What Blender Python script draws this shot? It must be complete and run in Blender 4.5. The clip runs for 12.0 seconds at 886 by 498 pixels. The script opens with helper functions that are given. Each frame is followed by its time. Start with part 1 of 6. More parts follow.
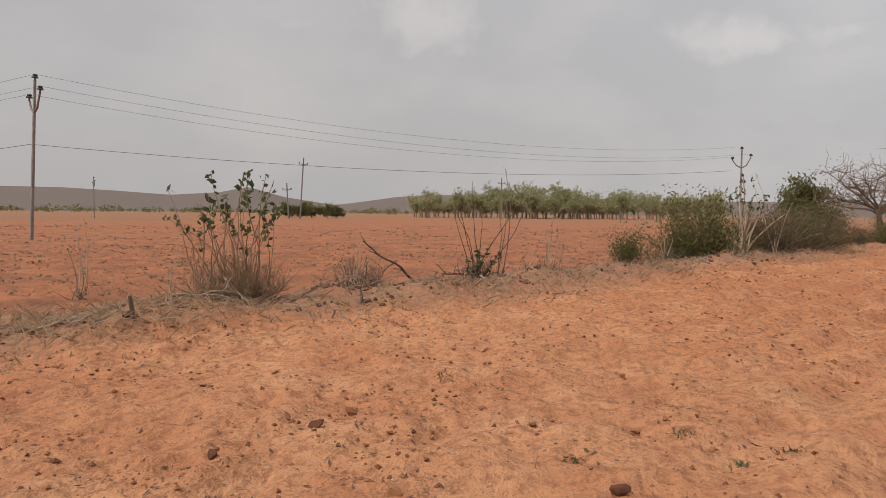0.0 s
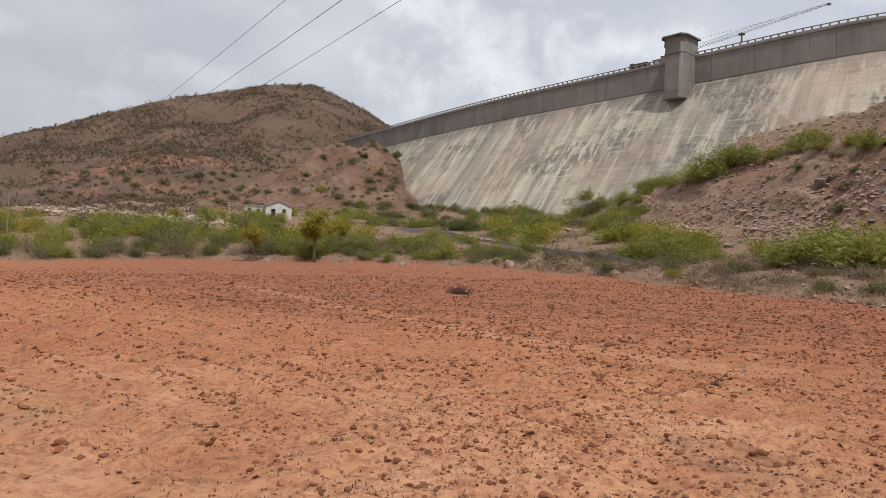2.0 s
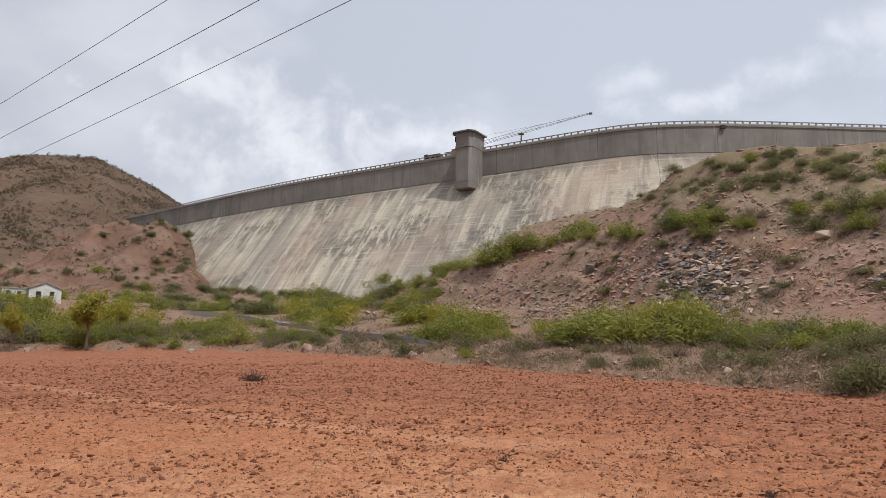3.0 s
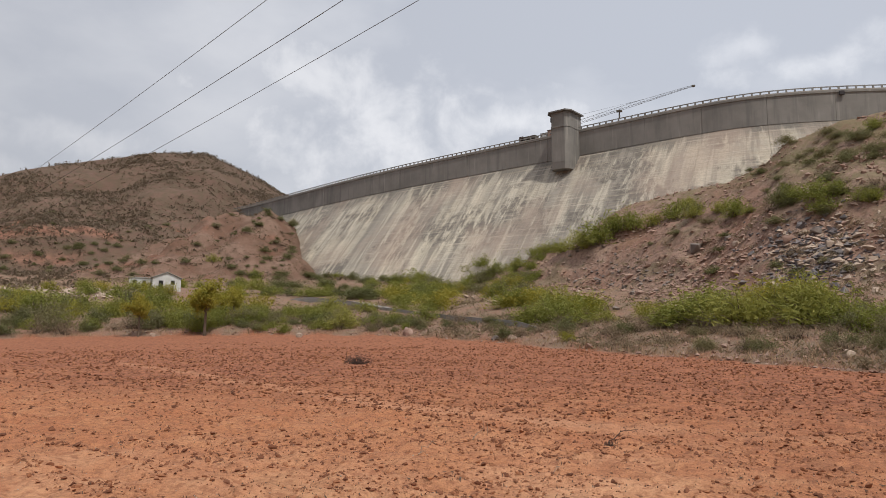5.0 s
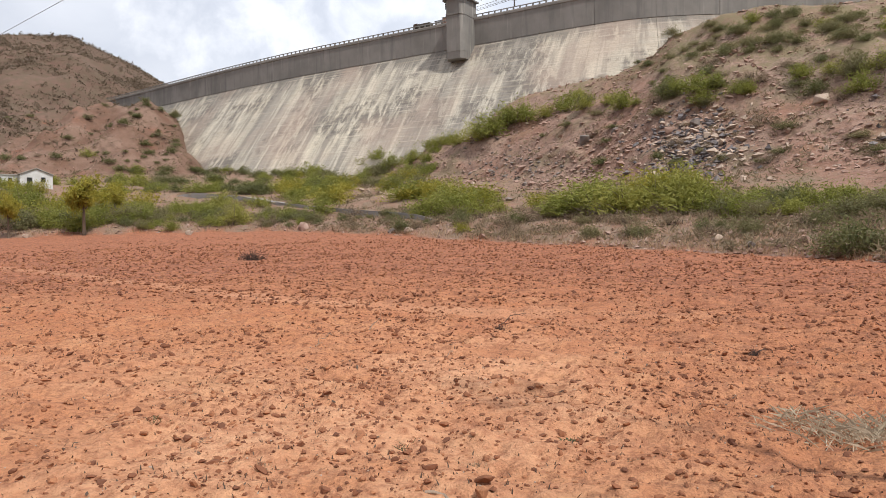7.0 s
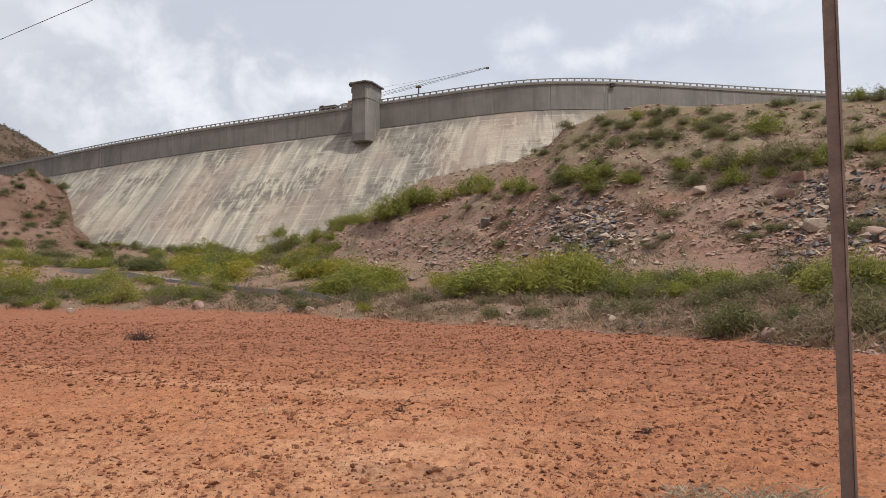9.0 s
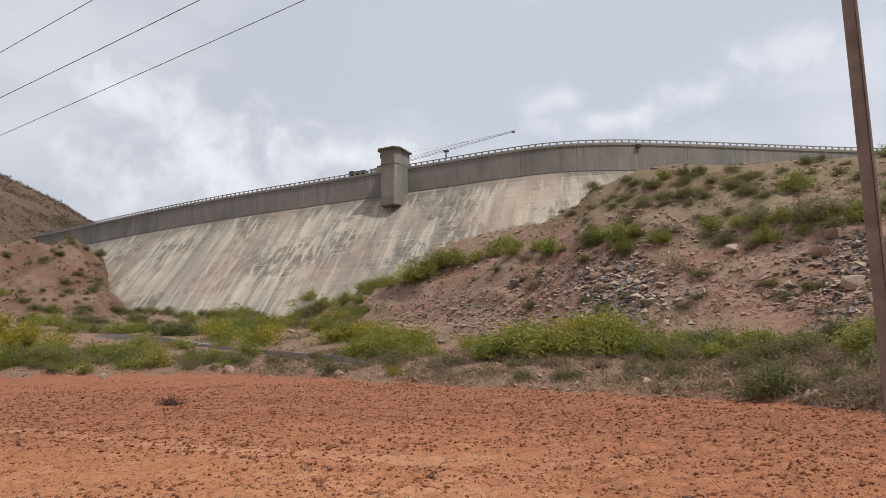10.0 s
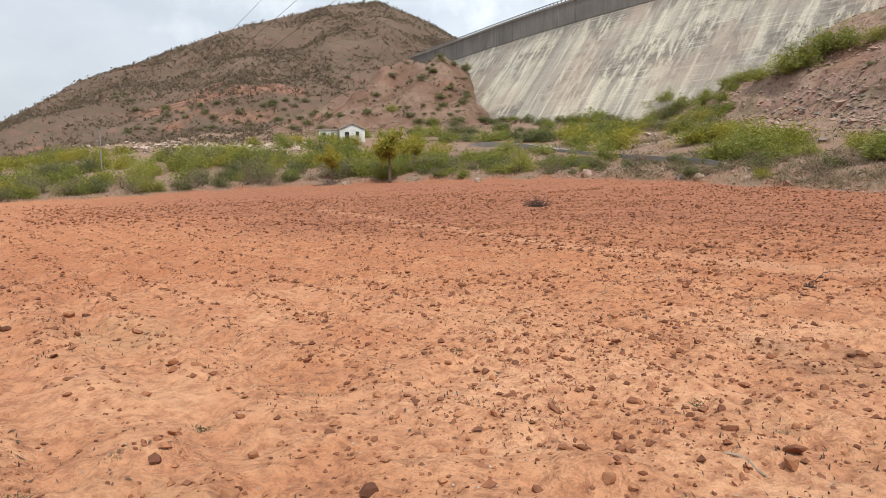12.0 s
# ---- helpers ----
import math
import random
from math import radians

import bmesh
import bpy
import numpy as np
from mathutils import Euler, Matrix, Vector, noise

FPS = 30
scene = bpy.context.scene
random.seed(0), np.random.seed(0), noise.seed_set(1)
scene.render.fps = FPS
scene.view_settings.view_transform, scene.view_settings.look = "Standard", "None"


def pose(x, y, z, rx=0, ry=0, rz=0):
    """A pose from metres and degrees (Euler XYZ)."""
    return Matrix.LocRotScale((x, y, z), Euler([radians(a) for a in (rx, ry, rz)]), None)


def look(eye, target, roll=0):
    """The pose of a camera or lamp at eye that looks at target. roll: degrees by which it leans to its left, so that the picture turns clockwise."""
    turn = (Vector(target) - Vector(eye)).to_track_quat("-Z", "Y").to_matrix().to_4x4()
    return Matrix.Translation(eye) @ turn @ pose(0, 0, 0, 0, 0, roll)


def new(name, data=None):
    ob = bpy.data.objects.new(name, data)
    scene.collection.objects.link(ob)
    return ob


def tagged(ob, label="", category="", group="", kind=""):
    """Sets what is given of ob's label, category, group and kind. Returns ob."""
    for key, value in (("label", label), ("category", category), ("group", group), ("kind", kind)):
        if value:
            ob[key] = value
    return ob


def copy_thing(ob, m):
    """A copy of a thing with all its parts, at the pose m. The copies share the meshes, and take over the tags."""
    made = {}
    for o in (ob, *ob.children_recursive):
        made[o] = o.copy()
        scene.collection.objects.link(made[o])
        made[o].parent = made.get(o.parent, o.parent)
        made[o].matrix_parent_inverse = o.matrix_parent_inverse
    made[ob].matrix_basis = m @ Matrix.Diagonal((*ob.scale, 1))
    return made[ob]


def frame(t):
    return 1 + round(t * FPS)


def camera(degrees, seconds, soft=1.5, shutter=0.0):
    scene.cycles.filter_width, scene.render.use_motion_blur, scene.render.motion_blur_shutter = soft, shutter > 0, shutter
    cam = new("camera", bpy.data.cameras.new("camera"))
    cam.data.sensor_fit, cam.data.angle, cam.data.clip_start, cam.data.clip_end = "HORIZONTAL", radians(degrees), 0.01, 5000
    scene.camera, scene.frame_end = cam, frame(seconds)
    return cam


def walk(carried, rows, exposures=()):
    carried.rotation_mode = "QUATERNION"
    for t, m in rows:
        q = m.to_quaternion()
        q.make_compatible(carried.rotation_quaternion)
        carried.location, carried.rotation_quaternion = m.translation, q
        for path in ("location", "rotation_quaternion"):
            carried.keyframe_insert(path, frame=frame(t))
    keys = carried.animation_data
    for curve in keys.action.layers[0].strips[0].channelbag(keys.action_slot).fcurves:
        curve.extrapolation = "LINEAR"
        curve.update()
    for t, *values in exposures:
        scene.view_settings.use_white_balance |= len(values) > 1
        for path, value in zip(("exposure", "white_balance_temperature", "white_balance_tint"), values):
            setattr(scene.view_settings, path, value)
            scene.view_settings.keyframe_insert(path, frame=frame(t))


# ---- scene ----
# camera: somebody stands in the field and turns, holding it a forearm ahead
ARM = 0.25
TURNS = [  # seconds, bearing (from +y, to the right), pitch, roll
    (0.0, -112.07, -2.99, 0.49),
    (0.2, -102.53, -2.70, 0.33),
    (0.5, -88.13, -3.68, 0.91),
    (0.7, -77.46, -3.51, 1.85),
    (1.0, -64.36, -1.97, 0.57),
    (1.2, -56.47, -1.86, 0.72),
    (1.5, -43.37, -0.79, 1.43),
    (1.8, -29.17, -0.01, 3.19),
    (2.0, -22.78, 1.89, 2.42),
    (2.5, -10.55, 8.42, -0.52),
    (2.7, -8.50, 9.49, 0.12),
    (4.3, -2.47, 6.75, 0.18),
    (4.5, -4.79, 7.21, 0.13),
    (5.0, -14.52, 7.74, 0.73),
    (5.5, 0.42, 5.60, 0.89),
    (6.0, -1.71, 2.81, -0.23),
    (6.5, -3.59, -0.94, -0.88),
    (7.0, -5.95, -1.11, -0.69),
    (7.5, -4.71, 4.24, -1.92),
    (7.7, -4.40, 6.68, -1.36),
    (9.3, 2.64, 5.28, -0.43),
    (9.5, 1.60, 6.15, -0.60),
    (10.0, -0.22, 10.57, -0.74),
    (10.5, -1.28, -0.87, -1.26),
    (11.0, -4.47, -5.74, -1.55),
    (11.5, -17.71, -4.58, -1.66),
    (12.0, -29.01, -5.20, -0.76),
]


def way(bearing, elevation):
    b, e = radians(bearing), radians(elevation)
    return Vector((math.sin(b) * math.cos(e), math.cos(b) * math.cos(e), math.sin(e)))


EYE = 1.6
cam = camera(65.32, 12.0, soft=0.85)
rows = []
for t, b, p, r in TURNS:
    eye = Vector((0, 0, EYE)) + ARM * way(b, 0)
    rows.append((t, look(eye, eye + 10 * way(b, p), r)))
walk(cam, rows, exposures=[(0.0, -0.05, 6900, 10), (0.5, -0.15, 6950, 10), (1.0, -0.10, 6800, 10), (2.0, -0.08, 6450, 10), (2.5, -0.03, 6300, 10), (4.5, -0.12, 6500, 10), (5.5, -0.15, 6500, 10), (6.0, -0.02, 6500, 10), (6.5, 0.18, 6400, 10), (7.0, 0.32, 6350, 10), (7.5, 0.29, 6450, 10), (7.7, 0.24, 6450, 10), (9.5, -0.02, 6450, 10), (10.0, -0.05, 6450, 10), (10.5, -0.08, 6600, 10), (11.0, 0.32, 6400, 8), (11.5, 0.43, 6300, 6), (12.0, 0.37, 6250, 5)])

# ---- world and sun ----
SUN_BEARING, SUN_HEIGHT = 132.0, 58.0
world = bpy.data.worlds.new("sky")
scene.world = world
world.use_nodes = True
wt = world.node_tree
wt.nodes.clear()


def wnode(kind, **values):
    n = wt.nodes.new(kind)
    for k, v in values.items():
        n.inputs[k.replace("_", " ")].default_value = v
    return n


w_out = wnode("ShaderNodeOutputWorld")
w_bg = wnode("ShaderNodeBackground", Strength=1.0)
w_sky = wt.nodes.new("ShaderNodeTexSky")
w_sky.sky_type = "NISHITA"
w_sky.sun_disc = False
w_sky.sun_elevation = radians(SUN_HEIGHT)
w_sky.sun_rotation = radians(SUN_BEARING)
w_sky.dust_density, w_sky.air_density = 5.0, 1.5
w_dim = wt.nodes.new("ShaderNodeVectorMath")
w_dim.operation = "SCALE"
w_dim.inputs["Scale"].default_value = 0.085
wt.links.new(w_sky.outputs[0], w_dim.inputs[0])
w_co = wt.nodes.new("ShaderNodeTexCoord")
w_map = wt.nodes.new("ShaderNodeMapping")
w_map.inputs["Scale"].default_value = (1.0, 1.0, 1.9)
w_map.inputs["Location"].default_value = (0.37, 0.1, 0.0)
wt.links.new(w_co.outputs["Generated"], w_map.inputs["Vector"])
w_n1 = wnode("ShaderNodeTexNoise", Scale=3.6, Detail=9.0, Roughness=0.50, Distortion=0.0)
wt.links.new(w_map.outputs[0], w_n1.inputs["Vector"])
w_r1 = wt.nodes.new("ShaderNodeValToRGB")
w_r1.color_ramp.elements[0].position, w_r1.color_ramp.elements[1].position = 0.46, 0.72
wt.links.new(w_n1.outputs[0], w_r1.inputs[0])


def wmath(op, *slots):
    n = wt.nodes.new("ShaderNodeMath")
    n.operation = op
    for k, v in enumerate(slots):
        if isinstance(v, (int, float)):
            n.inputs[k].default_value = v
        else:
            wt.links.new(v, n.inputs[k])
    return n.outputs[0]


# heaped clouds, each a billowing mass round a bearing and a height: bearing, height, half width, half height, weight
CUMULUS = [
    (-20, 16.5, 15.0, 6.5, 0.95), (-25, 21.5, 9.0, 3.6, 0.85), (-8, 18.0, 8.0, 2.2, 0.9), (14.5, 20.4, 7.0, 1.5, 0.7), (22, 21.5, 6.0, 2.2, 0.6),
    (10, 22.4, 4.0, 1.6, 0.55), (29, 23.5, 7.0, 2.0, 0.5), (-44, 14.6, 7.0, 2.0, 0.6), (-114, 15.8, 8.0, 2.8, 0.95), (-89.5, 13.0, 6.0, 1.7, 0.9),
    (-82, 13.0, 4.5, 1.7, 0.8), (-124.5, 14.6, 3.0, 1.2, 0.8), (-71.5, 10.8, 7.0, 1.6, 0.55), (-60, 16.0, 7.0, 1.8, 0.9), (-50.5, 11.9, 5.5, 1.4, 0.6),
    (-67, 17.5, 5.0, 1.6, 0.6), (-100, 19.5, 9.0, 2.4, 0.7), (-135, 19.0, 8.0, 2.6, 0.6),
]
w_xyz = wt.nodes.new("ShaderNodeSeparateXYZ")
wt.links.new(w_co.outputs["Generated"], w_xyz.inputs[0])
w_bearing = wmath("ARCTAN2", w_xyz.outputs[0], w_xyz.outputs[1])
w_height = wmath("ARCSINE", w_xyz.outputs[2])
w_n3 = wnode("ShaderNodeTexNoise", Scale=13.0, Detail=10.0, Roughness=0.58, Distortion=0.2)
wt.links.new(w_co.outputs["Generated"], w_n3.inputs["Vector"])
w_ragged = wmath("MULTIPLY", wmath("SUBTRACT", w_n3.outputs[0], 0.5), 3.2)
w_heap = None
for cb, ce, cw, ch, weight in CUMULUS:
    du = wmath("DIVIDE", wmath("SUBTRACT", w_bearing, radians(cb)), radians(cw))
    dv = wmath("DIVIDE", wmath("SUBTRACT", w_height, radians(ce)), radians(ch))
    away = wmath("SQRT", wmath("ADD", wmath("MULTIPLY", du, du), wmath("MULTIPLY", dv, dv)))
    body = wmath("SUBTRACT", wmath("ADD", 1.0, w_ragged), away)
    soft_edge = wt.nodes.new("ShaderNodeMapRange")
    soft_edge.interpolation_type = "SMOOTHSTEP"
    soft_edge.inputs["From Min"].default_value, soft_edge.inputs["From Max"].default_value = -0.1, 1.2
    soft_edge.inputs["To Max"].default_value = weight
    wt.links.new(body, soft_edge.inputs["Value"])
    w_heap = soft_edge.outputs[0] if w_heap is None else wmath("MAXIMUM", w_heap, soft_edge.outputs[0])
w_veil = wt.nodes.new("ShaderNodeMixRGB")  # thin grey veil of high cloud over the blue
w_veil.inputs[0].default_value = 0.84
w_veil.inputs[2].default_value = (0.615, 0.625, 0.66, 1)
wt.links.new(w_dim.outputs[0], w_veil.inputs[1])
w_cl = wt.nodes.new("ShaderNodeMixRGB")
w_cl.inputs[2].default_value = (0.88, 0.87, 0.865, 1)
w_thin = wt.nodes.new("ShaderNodeMath")
w_thin.operation = "MULTIPLY"
w_soft = wt.nodes.new("ShaderNodeMapRange")  # the clouds stand out more on the sun's side
w_soft.inputs["From Min"].default_value, w_soft.inputs["From Max"].default_value = -0.6, 0.6
w_soft.inputs["To Min"].default_value, w_soft.inputs["To Max"].default_value = 0.42, 0.95
wt.links.new(wmath("MAXIMUM", wmath("MULTIPLY", w_r1.outputs[0], 0.55), w_heap), w_thin.inputs[0])
wt.links.new(w_soft.outputs[0], w_thin.inputs[1])
wt.links.new(w_thin.outputs[0], w_cl.inputs[0])
wt.links.new(w_veil.outputs[0], w_cl.inputs[1])
# the hazy sky is paler on the sun's side
w_dot = wt.nodes.new("ShaderNodeVectorMath")
w_dot.operation = "DOT_PRODUCT"
w_dot.inputs[1].default_value = way(40, 25)
wt.links.new(w_co.outputs["Generated"], w_dot.inputs[0])
wt.links.new(w_dot.outputs["Value"], w_soft.inputs["Value"])
w_glow = wt.nodes.new("ShaderNodeMapRange")
w_glow.inputs["From Min"].default_value, w_glow.inputs["From Max"].default_value = -0.75, 0.85
w_glow.inputs["To Min"].default_value, w_glow.inputs["To Max"].default_value = 0.0, 1.0
wt.links.new(w_dot.outputs["Value"], w_glow.inputs["Value"])
w_tint = wt.nodes.new("ShaderNodeMixRGB")  # dusty grey away from the sun, clearer blue towards it
w_tint.inputs[1].default_value, w_tint.inputs[2].default_value = (0.85, 0.835, 0.84, 1), (1.10, 1.135, 1.20, 1)
wt.links.new(w_glow.outputs[0], w_tint.inputs[0])
w_all = wt.nodes.new("ShaderNodeMixRGB")
w_all.blend_type = "MULTIPLY"
w_all.inputs[0].default_value = 1.0
wt.links.new(w_cl.outputs[0], w_all.inputs[1])
wt.links.new(w_tint.outputs[0], w_all.inputs[2])
wt.links.new(w_all.outputs[0], w_bg.inputs[0])
wt.links.new(w_bg.outputs[0], w_out.inputs[0])

sun = new("sun", bpy.data.lights.new("sun", "SUN"))
sun.data.energy, sun.data.angle, sun.data.color = 2.65, radians(3.0), (1.0, 0.95, 0.87)
sun.matrix_world = look(200 * way(SUN_BEARING, SUN_HEIGHT), (0, 0, 0))

# ---- materials ----


class Mat:
    """A small builder of node materials."""

    def __init__(self, name, rough=0.9, spec=0.25, metal=0.0):
        self.m = bpy.data.materials.new(name)
        self.m.use_nodes = True
        self.t = self.m.node_tree
        self.b = self.t.nodes["Principled BSDF"]
        self.b.inputs["Roughness"].default_value = rough
        self.b.inputs["Specular IOR Level"].default_value = spec
        self.b.inputs["Metallic"].default_value = metal
        self.co = self.t.nodes.new("ShaderNodeTexCoord").outputs["Object"]

    def scaled(self, sx, sy, sz):
        n = self.t.nodes.new("ShaderNodeMapping")
        n.inputs["Scale"].default_value = (sx, sy, sz)
        self.t.links.new(self.co, n.inputs["Vector"])
        return n.outputs[0]

    def noise(self, scale, detail=4.0, rough=0.55, at=None):
        n = self.t.nodes.new("ShaderNodeTexNoise")
        n.inputs["Scale"].default_value, n.inputs["Detail"].default_value, n.inputs["Roughness"].default_value = scale, detail, rough
        self.t.links.new(at or self.co, n.inputs["Vector"])
        return n.outputs[0]

    def voronoi(self, scale, at=None, out="Distance"):
        n = self.t.nodes.new("ShaderNodeTexVoronoi")
        n.inputs["Scale"].default_value = scale
        self.t.links.new(at or self.co, n.inputs["Vector"])
        return n.outputs[out]

    def ramp(self, fac, *stops):
        n = self.t.nodes.new("ShaderNodeValToRGB")
        e = n.color_ramp.elements
        while len(e) < len(stops):
            e.new(0.5)
        for k, (p, c) in zip(e, stops):
            k.position = p
            k.color = (c, c, c, 1) if isinstance(c, (int, float)) else (*c, 1)
        self.t.links.new(fac, n.inputs[0])
        return n.outputs[0]

    def mix(self, fac, a, b, mode="MIX"):
        n = self.t.nodes.new("ShaderNodeMixRGB")
        n.blend_type = mode
        for slot, v in zip(n.inputs, (fac, a, b)):
            if isinstance(v, (int, float)):
                slot.default_value = v if slot.type == "VALUE" else (v, v, v, 1)
            elif isinstance(v, tuple):
                slot.default_value = (*v, 1)
            else:
                self.t.links.new(v, slot)
        return n.outputs[0]

    def math(self, op, a, b=0.5):
        n = self.t.nodes.new("ShaderNodeMath")
        n.operation = op
        for slot, v in zip(n.inputs, (a, b)):
            if isinstance(v, (int, float)):
                slot.default_value = v
            else:
                self.t.links.new(v, slot)
        return n.outputs[0]

    def attr(self, name):
        n = self.t.nodes.new("ShaderNodeAttribute")
        n.attribute_name = name
        return n.outputs["Fac"]

    def random(self):
        return self.t.nodes.new("ShaderNodeObjectInfo").outputs["Random"]

    def island(self):
        return self.t.nodes.new("ShaderNodeNewGeometry").outputs["Random Per Island"]

    def done(self, colour, bump=None, height=0.02, strength=0.6):
        if isinstance(colour, tuple):
            self.b.inputs["Base Color"].default_value = (*colour, 1)
        else:
            self.t.links.new(colour, self.b.inputs["Base Color"])
        if bump is not None:
            n = self.t.nodes.new("ShaderNodeBump")
            n.inputs["Strength"].default_value, n.inputs["Distance"].default_value = strength, height
            self.t.links.new(bump, n.inputs["Height"])
            self.t.links.new(n.outputs[0], self.b.inputs["Normal"])
        return self.m


def simple(name, a, b, scale, rough=0.9, bump=0.01, spec=0.25, metal=0.0, fine=None):
    """Two tones of one stuff mixed by noise, shifted a little from object to object."""
    k = Mat(name, rough, spec, metal)
    n1, n2 = k.noise(scale, 6), k.noise(fine or scale * 9, 3)
    c = k.mix(k.ramp(n1, (0.35, 0.0), (0.65, 1.0)), a, b)
    c = k.mix(0.25, c, k.ramp(n2, (0.3, 0.35), (0.7, 1.0)), "MULTIPLY")
    return k.done(c, n2, bump)


def foliage(name, dark, light, yellow):
    """Thin leaves: a dull sheen above, light coming through."""
    k = Mat(name, 0.65, 0.3)
    c = k.mix(k.island(), dark, light)
    c = k.mix(k.ramp(k.random(), (0.35, 0.0), (1.0, 0.75)), c, yellow)
    m = k.done(c)
    thin = k.t.nodes.new("ShaderNodeBsdfTranslucent")
    both = k.t.nodes.new("ShaderNodeMixShader")
    both.inputs[0].default_value = 0.45
    k.t.links.new(c, thin.inputs[0])
    k.t.links.new(k.b.outputs[0], both.inputs[1])
    k.t.links.new(thin.outputs[0], both.inputs[2])
    k.t.links.new(both.outputs[0], k.t.nodes["Material Output"].inputs[0])
    return m


def ground_material():
    k = Mat("red_soil_and_scrub", 0.95, 0.15)
    fine, mid, wide = k.noise(9.0, 8, 0.65), k.noise(0.9, 6, 0.6), k.noise(0.07, 5, 0.55)
    soil = k.mix(k.ramp(wide, (0.35, 0.0), (0.62, 1.0)), (0.565, 0.252, 0.123), (0.51, 0.206, 0.10))
    soil = k.mix(k.ramp(mid, (0.45, 0.0), (0.72, 0.65)), soil, (0.68, 0.362, 0.192))
    crumb = k.noise(38.0, 5, 0.6)
    soil = k.mix(k.ramp(k.noise(1.9, 7, 0.72), (0.40, 0.5), (0.52, 0.0)), soil, (0.43, 0.17, 0.092))
    soil = k.mix(k.ramp(fine, (0.38, 0.70), (0.52, 0.0)), soil, (0.28, 0.12, 0.068))
    soil = k.mix(k.ramp(crumb, (0.36, 0.6), (0.47, 0.0)), soil, (0.23, 0.105, 0.064))
    dark_soil = k.mix(k.ramp(k.noise(3.2, 7, 0.75), (0.44, 1.0), (0.55, 0.0)), (0.42, 0.168, 0.093), (0.20, 0.085, 0.054))
    soil = k.mix(k.math("MULTIPLY", k.attr("far_soil"), 0.85), soil, dark_soil)
    clotted = k.ramp(k.noise(1.3, 8, 0.82), (0.42, 0.6), (0.50, 0.0))
    soil = k.mix(k.math("MULTIPLY", k.attr("tilled"), clotted), soil, (0.20, 0.078, 0.048))
    soil = k.mix(k.math("MULTIPLY", k.attr("tilled"), k.ramp(k.noise(2.1, 8, 0.8), (0.54, 0.0), (0.62, 0.5))), soil, (0.52, 0.24, 0.135))
    crust = k.ramp(k.noise(0.45, 7, 0.62), (0.40, 0.25), (0.60, 1.0))
    soil = k.mix(k.math("MULTIPLY", k.attr("crust"), crust), soil, k.mix(k.ramp(fine, (0.36, 0.0), (0.56, 1.0)), (0.50, 0.225, 0.122), (0.73, 0.405, 0.235)))
    sprout = k.math("MULTIPLY", k.ramp(k.noise(0.33, 6, 0.6), (0.56, 0.0), (0.68, 0.45)), k.attr("crust"))
    soil = k.mix(sprout, soil, (0.42, 0.31, 0.17))
    soil = k.mix(k.math("MULTIPLY", k.attr("track"), 0.6), soil, (0.58, 0.30, 0.175))
    stubble = k.mix(k.ramp(k.noise(0.6, 7, 0.7), (0.42, 0.0), (0.62, 1.0)), (0.43, 0.172, 0.092), (0.27, 0.116, 0.068))
    stubble = k.mix(k.ramp(k.noise(1.1, 8, 0.8), (0.42, 0.7), (0.50, 0.0)), stubble, (0.20, 0.10, 0.066))
    soil = k.mix(k.math("MULTIPLY", k.attr("left_field"), 0.95), soil, stubble)
    stripes = k.ramp(k.noise(0.05, 4, 0.55, k.scaled(0.9, 0.15, 1.0)), (0.42, 0.0), (0.52, 0.85))
    soil = k.mix(k.math("MULTIPLY", k.attr("far_strips"), stripes), soil, (0.25, 0.155, 0.092))
    patch = k.noise(0.5, 7, 0.65)
    straw = k.mix(k.ramp(fine, (0.3, 0.0), (0.7, 1.0)), (0.145, 0.102, 0.072), (0.33, 0.24, 0.17))
    verge = k.mix(k.ramp(patch, (0.42, 0.0), (0.6, 1.0)), straw, (0.285, 0.17, 0.122))
    c = k.mix(k.attr("verge"), soil, verge)
    rubble = k.voronoi(1.1)
    spoil = k.mix(k.ramp(k.noise(0.06, 6, 0.6), (0.38, 0.0), (0.62, 1.0)), (0.31, 0.185, 0.13), (0.36, 0.25, 0.19))
    spoil = k.mix(k.ramp(k.noise(0.35, 7, 0.7), (0.40, 0.9), (0.54, 0.0)), spoil, (0.17, 0.098, 0.07))
    spoil = k.mix(k.ramp(k.noise(0.16, 5, 0.6), (0.55, 0.0), (0.66, 0.7)), spoil, (0.27, 0.19, 0.10))
    spoil = k.mix(k.ramp(rubble, (0.05, 0.0), (0.5, 0.22)), spoil, (0.36, 0.28, 0.245))
    spoil = k.mix(k.ramp(k.noise(0.045, 6, 0.62), (0.50, 0.0), (0.60, 0.5)), spoil, (0.27, 0.125, 0.082))
    spoil = k.mix(k.ramp(k.noise(0.11, 7, 0.7), (0.53, 0.0), (0.62, 0.65)), spoil, (0.20, 0.17, 0.105))
    spoil = k.mix(k.ramp(k.noise(1.4, 8, 0.85), (0.40, 0.8), (0.48, 0.0)), spoil, (0.12, 0.078, 0.064))
    spoil = k.mix(k.ramp(k.noise(2.3, 7, 0.8), (0.55, 0.0), (0.62, 0.65)), spoil, (0.42, 0.31, 0.255))
    spoil = k.mix(k.math("MULTIPLY", k.attr("grassy"), k.ramp(k.noise(0.3, 8, 0.75), (0.40, 0.0), (0.55, 0.9))), spoil, (0.205, 0.17, 0.098))
    c = k.mix(k.attr("spoil"), c, spoil)
    scree = k.mix(k.ramp(k.noise(0.09, 7, 0.65), (0.40, 0.0), (0.60, 1.0)), (0.175, 0.10, 0.07), (0.245, 0.16, 0.12))
    scree = k.mix(k.ramp(k.noise(0.03, 5, 0.6), (0.54, 0.0), (0.62, 0.7)), scree, (0.26, 0.115, 0.075))
